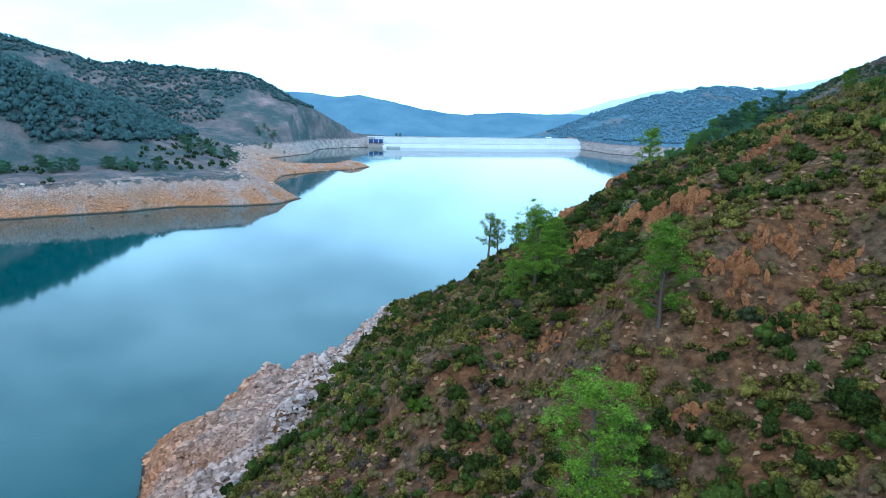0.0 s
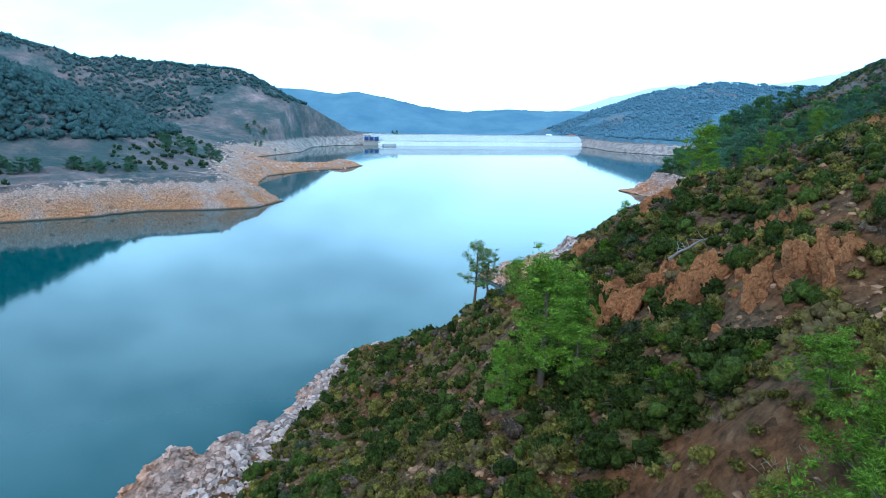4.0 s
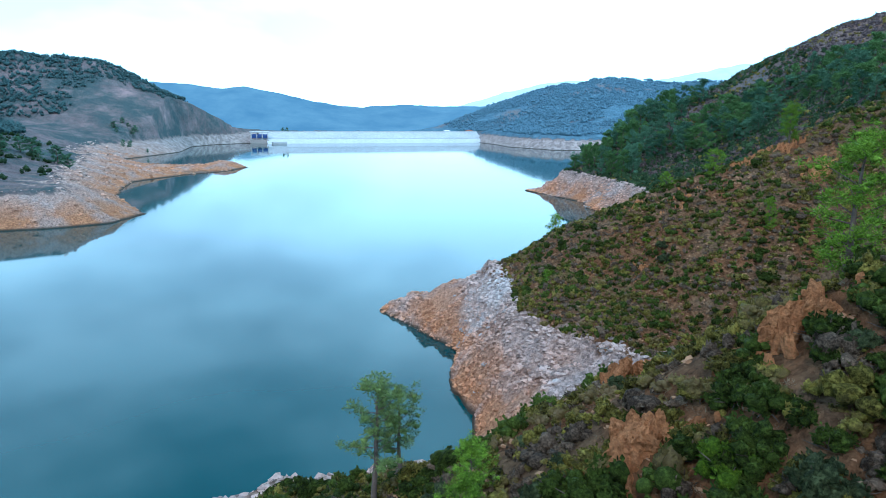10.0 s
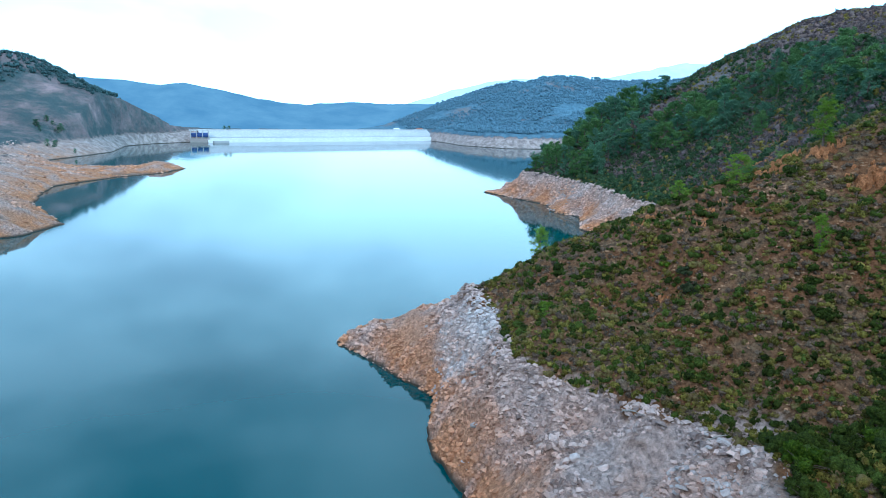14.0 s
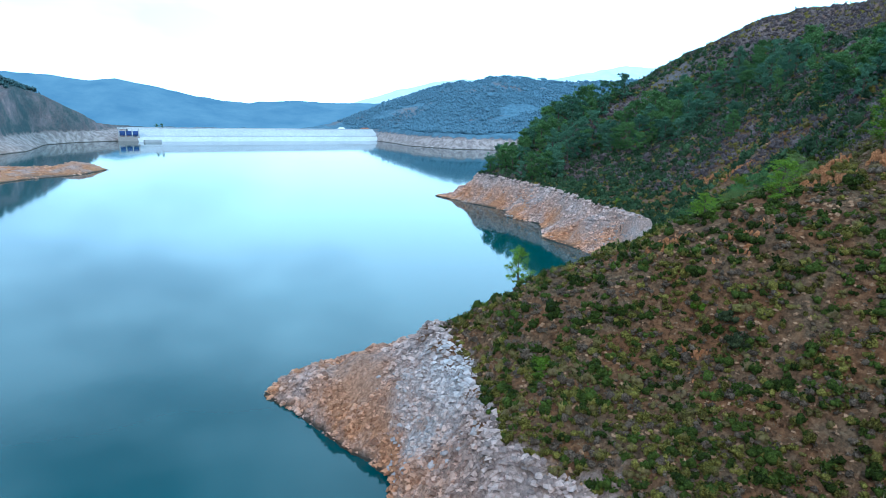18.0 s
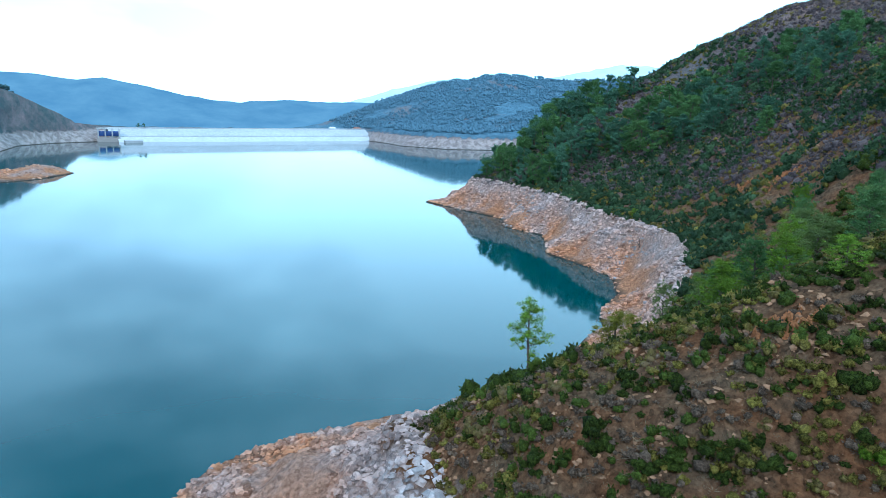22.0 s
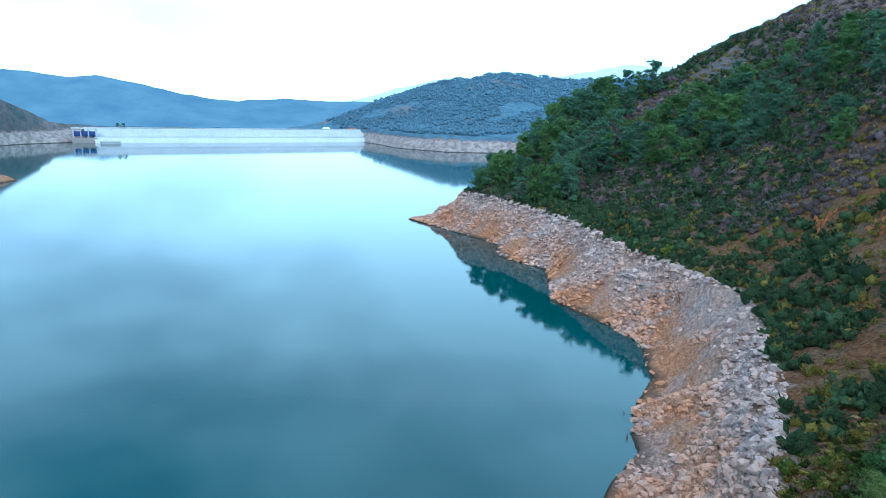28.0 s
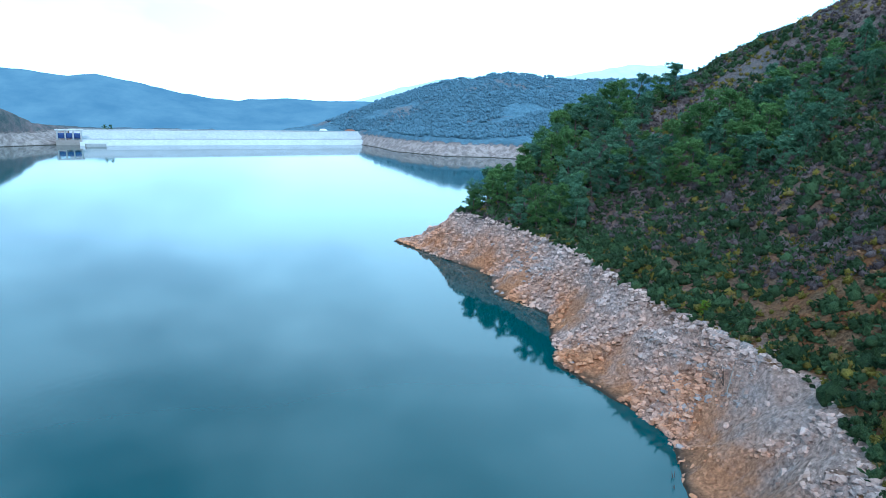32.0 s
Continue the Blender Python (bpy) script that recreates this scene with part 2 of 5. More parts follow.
def plain(name, dark, light, rough=0.85, scale=3.0, spec=0.25, relief=0.3):
    m, n, l, b = material(name, rough, spec)
    p = place(n)
    f = noise_fac(n, l, scale, 6, 0.65, 0.3, 0.7, p)
    g = noise_fac(n, l, scale * 0.13, 4, 0.5, 0.35, 0.65, p)
    info = n.new("ShaderNodeObjectInfo").outputs["Random"]
    isl = n.new("ShaderNodeNewGeometry").outputs["Random Per Island"]
    v = maths(n, l, "ADD", maths(n, l, "MULTIPLY", f, 0.45), maths(n, l, "ADD", maths(n, l, "MULTIPLY", g, 0.2), maths(n, l, "ADD", maths(n, l, "MULTIPLY", info, 0.2), maths(n, l, "MULTIPLY", isl, 0.25))), True)
    l.new(mixed(n, l, v, dark, light), b.inputs["Base Color"])
    if relief:
        bump(n, l, b, f, relief, 0.1)
    return m


GROUND, WATER = ground_material(), water_material()


# ---- the lie of the land ----
TABLES = {}


def lattice_noise(x, y, size, seed):
    """Smooth value noise in -1..1 over a lattice of the given size in metres."""
    if seed not in TABLES:
        TABLES[seed] = np.random.RandomState(seed).rand(256, 256) * 2 - 1
    table = TABLES[seed]
    u, v = x / size, y / size
    i, j = np.floor(u).astype(int), np.floor(v).astype(int)
    a, b = u - i, v - j
    a, b = a * a * (3 - 2 * a), b * b * (3 - 2 * b)
    i0, i1, j0, j1 = i % 256, (i + 1) % 256, j % 256, (j + 1) % 256
    return (table[i0, j0] * (1 - a) + table[i1, j0] * a) * (1 - b) + (table[i0, j1] * (1 - a) + table[i1, j1] * a) * b


def rough_noise(x, y, size, octaves, seed, gain=0.5):
    total, amp = 0.0, 1.0
    for k in range(octaves):
        total = total + amp * lattice_noise(x + 31.7 * k, y - 17.3 * k, size / 2.03 ** k, seed + k)
        amp *= gain
    return total


# right bank, from behind the start to the dam: waterline and full-water line
RIGHT_SHORE = [(-24, -300), (-26, 0), (-30, 45), (-31, 67), (-35, 75), (-32.5, 82), (-27.5, 88.5), (-20.5, 90), (-16.5, 97), (-16.5, 107), (-12, 110), (-4, 112), (6, 117), (16, 124), (21.7, 132), (23, 138), (21.6, 146), (22.5, 152.5), (25, 161.5), (20.2, 172.5),
               (17, 180), (13.6, 186.5), (18.5, 193), (26, 197.5), (34, 198), (41, 199), (49, 198.5), (54, 200), (60, 200), (66, 202.5), (69, 207), (77, 215.5), (86, 223), (91.5, 232), (101.5, 241), (109, 255.5), (109, 264), (107, 282.5), (115.5, 301), (118.7, 307), (113, 324), (119, 341), (113.2, 362), (105.9, 389)]
FAR_SHORE = [(128, 402), (170, 440), (230, 520), (300, 640), (318, 720), (290, 748), (250, 757), (226, 800), (214, 818), (215, 870), (198, 969), (-75, 897)]
LEFT_SHORE = [(-84, 868), (-120, 830), (-137, 788), (-130, 690), (-141, 645), (-152, 605), (-152, 570), (-112, 555), (-80, 550), (-60, 547), (-50, 532), (-60, 498), (-80, 476), (-101, 437), (-97, 404), (-90, 371), (-65, 320), (-71, 300), (-85, 290), (-112, 284), (-127, 265),
              (-143, 254), (-158, 243), (-240, 185), (-310, 90), (-360, -300)]
RIGHT_TOP = [(-14, -300), (-16, 0), (-18, 40), (-17, 50), (-14, 59), (-11.6, 77), (-10, 84), (-9, 93), (-7.8, 100), (-5.5, 103), (2, 105), (10, 107), (26, 108), (43, 112), (42.5, 120), (41.5, 126), (37.7, 130), (34, 136.5), (29.6, 144), (31.4, 153.5), (33.5, 162),
             (34, 174), (48, 182), (67, 187), (75, 193.5), (84, 203), (97, 215.3), (108, 229), (118.5, 243), (120.5, 263), (122, 285), (128, 315), (127.5, 349), (119.5, 372)]
FAR_TOP = [(140, 388), (185, 425), (245, 505), (318, 630), (340, 720), (300, 765), (262, 775), (240, 805), (228, 830), (228, 870), (202, 1004), (-92, 931)]
LEFT_TOP = [(-118, 845), (-150, 790), (-152, 700), (-180, 600), (-160, 510), (-128, 440), (-124, 395), (-106, 345), (-86, 304), (-107, 294), (-129, 274), (-145, 261), (-163, 252), (-245, 195), (-318, 95), (-370, -300)]
FULL = 11.5


def inland(x, y, line):
    """Signed distance from the closed outline, positive on the land side."""
    pts = np.array(line, float)
    best = np.full(x.shape, 1e18)
    inside = np.zeros(x.shape, bool)
    for (ax, ay), (bx, by) in zip(pts, np.roll(pts, -1, 0)):
        dx, dy = bx - ax, by - ay
        t = np.clip(((x - ax) * dx + (y - ay) * dy) / (dx * dx + dy * dy + 1e-9), 0, 1)
        best = np.minimum(best, (x - ax - t * dx) ** 2 + (y - ay - t * dy) ** 2)
        if ay != by:
            inside ^= ((ay > y) != (by > y)) & (x < ax + (y - ay) * dx / dy)
    return np.where(inside, -1, 1) * np.sqrt(best)


# spot heights of the near hillsides
SPURS = [(20, 40, 32.3), (13.5, 42, 30), (5.8, 46.4, 24.3), (2.7, 49.3, 22.8), (25.7, 48.6, 37), (11.3, 36.3, 26), (-6.9, 63.6, 15), (17.6, 64.5, 31.4), (12.5, 62, 28.4), (21.3, 60, 34.6), (17.2, 79.4, 30.2), (2.9, 72.6, 20.2),
         (0, 75, 17.5), (13.4, 76.8, 28.3), (6.3, 89.8, 18.8), (48, 78, 42.5), (85, 125, 43), (62, 110, 20), (95, 105, 38), (130, 110, 66), (95, 45, 66), (50, 5, 52), (20, 0, 35), (0, 5, 21), (30, 95, 24)]
SLOPES = [(45, 144.4, 17.8), (39.6, 156.7, 17), (36.8, 139.5, 13), (72.8, 138.8, 33.4), (62.4, 138.6, 27.8), (65, 127, 22.5), (53.3, 127, 15.5), (76, 144, 37), (50, 156, 24.8), (54, 154, 27.5), (41, 163.4, 17.4), (48, 172, 15), (72, 163, 28), (80, 180, 16.5), (62, 178, 14.5),
          (95, 190, 18), (112, 200, 24), (116, 226.6, 17.2), (131, 247, 16), (141.4, 254, 23.4), (146, 269, 19), (139.6, 288, 17), (115, 165, 47), (150, 205, 52)]
HEADLAND = [(160, 275, 27), (155, 263, 29), (173, 271, 40), (196, 276, 54), (171, 320, 29), (159, 314, 21), (145, 332, 16), (187, 317, 39), (196, 337, 44), (209, 321, 51), (197, 374, 52), (220, 362, 67), (230, 354, 73.5), (240, 364, 74.5), (236, 335, 79), (262, 322, 88), (290, 308, 99), (240, 395, 64),
            (275, 400, 78), (336, 390, 94), (150, 372, 24), (175, 400, 36), (230, 440, 44), (420, 400, 104), (310, 270, 106), (240, 240, 82), (380, 200, 112), (250, 100, 104), (400, -200, 120), (160, -200, 80)]
BENCH = [(-150, 345, 19), (-190, 330, 22), (-230, 300, 22), (-165, 420, 23), (-194, 358, 42), (-232, 346, 59), (-280, 326, 73), (-270, 450, 66), (-215, 460, 44), (-180, 480, 27), (-330, 460, 84), (-400, 300, 80), (-420, 100, 70), (-480, -200, 80), (-200, 560, 24), (-240, 540, 36), (-190, 650, 21)]
# crests of the hills beyond: the line of the crest and the fall of its flanks
CRESTS = [([(-600, 760, 150), (-505, 790, 124), (-436, 800, 100), (-397, 800, 91), (-330, 800, 88), (-262, 800, 89), (-238, 800, 88), (-205, 803, 69), (-160, 806, 49), (-113, 812, 26), (-80, 845, 14)], 0.52),
          ([(270, 1290, 16), (300, 1300, 36), (320, 1300, 52), (374, 1300, 64), (441, 1300, 90), (522, 1300, 106), (582, 1300, 107), (657, 1300, 100), (760, 1300, 104), (900, 1290, 120), (1200, 1200, 150)], 0.34),
          ([(290, 1010, 22), (380, 960, 34), (520, 900, 50), (700, 800, 90)], 0.3)]


# swells and hollows of the bare bank: x, y, reach, height
SWELLS = [(-24, 84.5, 4, 2.0), (-15, 85, 4, 0.8), (47, 191, 11, -3.0), (62, 196, 8, -1.5), (31, 191, 8, -2.0)]


def crest_height(x, y, line, fall):
    top = np.full(x.shape, -1e9)
    for (ax, ay, az), (bx, by, bz) in zip(line, line[1:]):
        dx, dy = bx - ax, by - ay
        t = np.clip(((x - ax) * dx + (y - ay) * dy) / (dx * dx + dy * dy), 0, 1)
        d = np.hypot(x - ax - t * dx, y - ay - t * dy)
        top = np.maximum(top, az + t * (bz - az) - fall * (np.sqrt(d * d + 400) - 20))
    return top


def knot_weights():
    """Smooth surface through the spot heights and the rim of the bare shore."""
    rim = [(a, b, FULL) for a, b in RIGHT_TOP[1:] + LEFT_TOP[:-1] + FAR_TOP[:-2]]
    pts = np.array(SPURS + SLOPES + HEADLAND + BENCH + rim, float)
    gap = np.hypot(pts[:, None, 0] - pts[None, :, 0], pts[:, None, 1] - pts[None, :, 1])
    wide, lift = 5.0, pts[:, 2].mean()
    weight = np.linalg.solve(-np.sqrt(gap ** 2 + wide ** 2) - 0.5 * np.eye(len(pts)), pts[:, 2] - lift)
    return pts, weight, lift, wide


KNOTS = knot_weights()


def land(x, y):
    """Height of the ground at arrays x, y."""
    d0 = inland(x, y, RIGHT_SHORE + FAR_SHORE + LEFT_SHORE)
    d1 = inland(x, y, RIGHT_TOP + FAR_TOP + LEFT_TOP)
    wob = rough_noise(x, y, 9.0, 3, 5)
    d0 = d0 + 0.7 * wob
    pts, weight, lift, wide = KNOTS
    hill = np.full(x.shape, lift)
    for (px, py, _), w in zip(pts, weight):
        hill = hill - w * np.sqrt((x - px) ** 2 + (y - py) ** 2 + wide ** 2)
    near = np.clip(1.6 - np.maximum(np.abs(x) / 420, np.abs(y - 200) / 460), 0, 1)
    hill = np.clip(hill, 8, 130) * near + (16 - 46 * np.clip((y - 960) / 120, 0, 1)) * (1 - near)
    for line, fall in CRESTS:
        c = crest_height(x, y, line, fall)
        c = c + np.clip(c / 90, 0, 1) * 6 * rough_noise(x, y, 90, 4, 40)
        k = 5.0
        hill = np.maximum(hill, c) + k * np.exp(-np.abs(hill - c) / k) * 0.5
    # valley floor below the dam
    below = np.clip((y - 905) / 60, 0, 1) * np.clip((y - 880 - 0.25 * x) / 40, 0, 1) * np.clip(1 - np.abs(x - 80) / 240, 0, 1)
    hill = hill - below * np.clip(hill - 2, 0, 40)
    scrubby = np.clip(d1 / 6, 0, 1)
    hill = np.where(y < 985, np.maximum(hill, FULL + 0.02 * np.minimum(d1, 200)), hill) + scrubby * (1.1 * rough_noise(x, y, 11, 4, 11) + 0.5 * np.abs(rough_noise(x, y, 4.5, 3, 23)))
    share = np.clip(d0 / (d0 + np.maximum(-d1, 0) + 1e-6), 0, 1)
    bank = FULL * share ** (0.88 + 0.62 * np.clip((x - 62) / 20, 0, 1) * (y > 195)) + np.clip(d0, 0, 3) / 3 * (1.1 * rough_noise(x, y, 7, 4, 71) + 1.2 * np.abs(rough_noise(x, y, 4.2, 3, 77)) - 0.3 + 0.4 * rough_noise(x, y, 2.6, 2, 91))
    for px, py, reach, rise in SWELLS:
        bank = bank + rise * np.exp(-((x - px) ** 2 + (y - py) ** 2) / reach ** 2) * np.clip(d0 / 3, 0, 1)
    # the low spit across the lake, with a knoll at its end
    spit = np.clip((x + 140) / 25, 0, 1) * np.clip((y - 455) / 30, 0, 1) * np.clip((700 - y) / 60, 0, 1) * (x < 0)
    bank = bank * (1 - 0.72 * spit) + 4.2 * np.exp(-((x + 66) / 13) ** 2 - ((y - 527) / 16) ** 2) * np.clip(d0 / 6, 0, 1)
    blend = np.clip(d1 / 3 + 0.5, 0, 1)
    z = bank * (1 - blend) + hill * blend
    z = np.maximum(z, np.minimum(d0, 0.4))
    return np.where((d0 > 0) & (y > 1000), hill, np.where(d0 > 0, z, np.maximum(-14, 0.5 * d0 - 0.05)))


def steps(*runs):
    """Grid lines: (from, to, spacing) runs end to end."""
    out = []
    for a, b, s in runs:
        out += list(np.linspace(a, b, max(2, int(round((b - a) / s)) + 1))[:-1])
    return np.array(out + [runs[-1][1]])


def sheet(name, xs, ys, height, mat):
    gx, gy = np.meshgrid(xs, ys)
    gz = height(gx, gy)
    nx, ny = len(xs), len(ys)
    co = np.stack([gx, gy, gz], -1).reshape(-1, 3)
    i = (np.arange(ny - 1)[:, None] * nx + np.arange(nx - 1)[None, :]).ravel()
    quads = np.stack([i, i + 1, i + nx + 1, i + nx], -1)
    return new(name, solid(name, co, quads, mat))


def solid(name, co, faces, mat, smooth=True):
    """A mesh from arrays: places (n, 3) and faces (m, 3 or 4)."""
    me = bpy.data.meshes.new(name)
    co, faces = np.asarray(co, np.float32), np.asarray(faces, np.int32)
    me.vertices.add(len(co))
    me.vertices.foreach_set("co", co.ravel())
    k = faces.shape[1]
    me.loops.add(faces.size)
    me.loops.foreach_set("vertex_index", faces.ravel())
    me.polygons.add(len(faces))
    me.polygons.foreach_set("loop_start", np.arange(len(faces), dtype=np.int32) * k)
    me.polygons.foreach_set("use_smooth", np.full(len(faces), smooth))
    me.update(calc_edges=True)
    me.validate()
    me.materials.append(mat)
    return me


XS = steps((-4600, -1400, 200), (-1400, -420, 28), (-420, -45, 5), (-45, 130, 1.0), (130, 350, 2.6), (350, 1300, 22), (1300, 4600, 200))
YS = steps((-900, -100, 60), (-100, 15, 4), (15, 270, 1.0), (270, 420, 2), (420, 960, 5), (960, 2300, 16), (2300, 4800, 200))
ground = sheet("ground", XS, YS, land, GROUND)
tagged(ground, "rust-brown rocky hillsides with a bare pale shore round the lake", "ground", kind="structure")
water = sheet("water", steps((-900, 600, 100)), steps((-800, 980, 100)), lambda x, y: 0 * x, WATER)
tagged(water, "calm blue-green reservoir water mirroring the cloudy sky", "water", kind="structure")


# ---- shapes ----
def unit(v):
    return v / (np.linalg.norm(v, axis=-1, keepdims=True) + 1e-9)


def kites(c, d, length, width, rng, face=None):
    """Leaf-shaped quads from places c along directions d, turned to face a given way if there is one."""
    side = unit(np.cross(d, unit(rng.normal(size=d.shape)) if face is None else face))
    length, width = np.asarray(length).reshape(-1, 1), np.asarray(width).reshape(-1, 1)
    co = np.stack([c, c + d * length * 0.55 + side * width, c + d * length, c + d * length * 0.55 - side * width], 1).reshape(-1, 3)
    return co, np.arange(len(co)).reshape(-1, 4)


def tube(points, radii, sides=6):
    points = np.asarray(points, float)
    rings = []
    for i, p in enumerate(points):
        d = unit(points[min(i + 1, len(points) - 1)] - points[max(i - 1, 0)])
        u = unit(np.cross(d, (0.31, 0.9, 0.2) if abs(d[1]) < 0.8 else (1, 0, 0)))
        v = np.cross(d, u)
        a = np.arange(sides) / sides * 2 * np.pi
        rings.append(p + radii[i] * (np.cos(a)[:, None] * u + np.sin(a)[:, None] * v))
    co = np.concatenate(rings)
    f = []
    for i in range(len(points) - 1):
        for k in range(sides):
            f.append((i * sides + k, i * sides + (k + 1) % sides, (i + 1) * sides + (k + 1) % sides, (i + 1) * sides + k))
    return co, np.array(f)


def merge(pieces):
    co, fa, base = [], [], 0
    for c, f in pieces:
        co.append(c)
        fa.append(f + base)
        base += len(c)
    return np.concatenate(co), np.concatenate(fa)


def scattered(template, at, size, turn):
    """Copies of a (co, faces) template at places, with sizes and turns about z, as one (co, faces)."""
    co, fa = template
    n = len(at)
    c, s = np.cos(turn)[:, None], np.sin(turn)[:, None]
    size = np.asarray(size)
    if size.ndim == 1:
        size = np.stack([size] * 3, -1)
    x, y, z = (co[None, :, k] * size[:, k, None] for k in range(3))
    out = np.stack([x * c - y * s, x * s + y * c, z], -1) + at[:, None, :]
    return out.reshape(-1, 3), (fa[None] + (np.arange(n) * len(co))[:, None, None]).reshape(-1, fa.shape[1])


def part(name, shape, mat, parent, label=""):
    ob = new(name, shape if isinstance(shape, bpy.types.Mesh) else solid(name, *shape, mat))
    ob.parent = parent
    if label:
        ob["label"] = label
    return ob


def halved(f):
    """Quads cut into triangles."""
    return f if f.shape[1] == 3 else np.concatenate([f[:, [0, 1, 2]], f[:, [0, 2, 3]]])


def ball(fine):
    bm = bmesh.new()
    bmesh.ops.create_icosphere(bm, subdivisions=fine, radius=1)
    co, fa = np.array([v.co for v in bm.verts]), np.array([[v.index for v in f.verts] for f in bm.faces])
    bm.free()
    return co, fa


BALLS = {k: ball(k) for k in (1, 2)}


def lump(at, radius, squash, fine, rng, uneven=0.22, cut=-0.45):
    """A lumpy rounded mass, open below."""
    co, fa = BALLS[fine]
    fa = fa[(co[fa][:, :, 2] > cut).any(1)]
    return co * rng.uniform(1 - uneven, 1 + uneven, (len(co), 1)) * radius * np.array((1, 1, squash)) + at, fa


def shrub_shape(seed, lobes, fine, leaves, leaf=0.12, slim=0.26):
    """A cushion about 1 m across built of many small leafy tufts, its foot at z = 0."""
    rng = np.random.RandomState(seed)
    d = unit(rng.normal(size=(lobes, 3)) * (1, 1, 0.7) + (0, 0, 0.55))
    d[:, 2] = np.abs(d[:, 2])
    size = 0.37 / lobes ** 0.36
    mid = d * (0.43 - 0.45 * size) * rng.uniform(0.55, 1.12, (lobes, 1)) * np.array((1, 1, 0.95)) * (lobes > 1) + (0, 0, 0.12)
    rad = size * rng.uniform(0.7, 1.25, lobes)
    out = [lump(mid[k], rad[k], rng.uniform(0.75, 1.15), fine, rng, 0.28) for k in range(lobes)]
    if leaves:
        pick = rng.randint(0, lobes, leaves)
        e = unit(rng.normal(size=(leaves, 3)) + (0, 0, 0.35))
        c = mid[pick] + e * rad[pick, None] * rng.uniform(0.7, 1.0, (leaves, 1))
        c[:, 2] = np.maximum(c[:, 2], 0.0)
        co, f = kites(c, unit(e + (0, 0, 0.4) + rng.normal(0, 0.5, e.shape)), rng.uniform(0.7, 1.5, leaves) * leaf, rng.uniform(0.7, 1.4, leaves) * leaf * slim, rng)
        out.append((co, halved(f)))
    return merge(out)


def twigs_shape(seed, count, reach=0.6):
    rng = np.random.RandomState(seed)
    out = []
    for _ in range(count):
        d = unit(rng.normal(size=3) * (1, 1, 0.5) + (0, 0, 0.6))
        out.append(tube([(0, 0, -0.1), d * reach * 0.5 + rng.normal(0, 0.04, 3), d * reach * rng.uniform(0.7, 1.1)], [0.022, 0.015, 0.006], 3))
    return merge(out)


def stone_shape(seed, flat=0.55):
    """An angular block: a box with its corners thrown about."""
    rng = np.random.RandomState(seed)
    co = np.array([(x, y, z) for z in (-0.5, 0.5) for y in (-0.5, 0.5) for x in (-0.5, 0.5)], float)
    co *= rng.uniform(0.55, 1.15, co.shape)
    co[4:, :2] *= rng.uniform(0.45, 0.9)
    co[:, 2] *= flat
    co = co @ np.array(Euler(rng.uniform(-0.5, 0.5, 3)).to_matrix()).T
    return co, np.array([(0, 2, 3, 1), (4, 5, 7, 6), (0, 1, 5, 4), (1, 3, 7, 5), (3, 2, 6, 7), (2, 0, 4, 6)])


def crag_shape(seed, tall=1.0, fine=2):
    """A weathered rock: a rounded block cut by flat fractures, with cracks and ledges."""
    rng = np.random.RandomState(seed)
    bm = bmesh.new()
    bmesh.ops.create_icosphere(bm, subdivisions=fine, radius=0.6)
    for v in bm.verts:
        v.co *= 1 + 0.35 * noise.noise(v.co * 2.2 + Vector((seed * 3.1, 0, 0)))
    for _ in range(9 if tall < 0.9 else 18):
        nrm = Vector(unit(rng.normal(size=3) * (1, 1, 0.6)))
        off = rng.uniform(0.22, 0.46)
        for v in bm.verts:
            over = v.co.dot(nrm) - off
            if over > 0:
                v.co -= nrm * over * 0.95
    if tall > 0.9:
        for v in bm.verts:
            q = Vector((v.co.x * 5, v.co.y * 5, v.co.z * 2.2)) + Vector((seed * 1.7, 0, 0))
            v.co *= 1 - 0.3 * max(0.0, 0.2 - abs(noise.noise(q * 0.8))) / 0.2 + 0.05 * noise.noise(q * 2.3)
    co = np.array([v.co for v in bm.verts]) * (1, 0.8, tall)
    fa = np.array([[v.index for v in f.verts] for f in bm.faces])
    bm.free()
    return co, fa


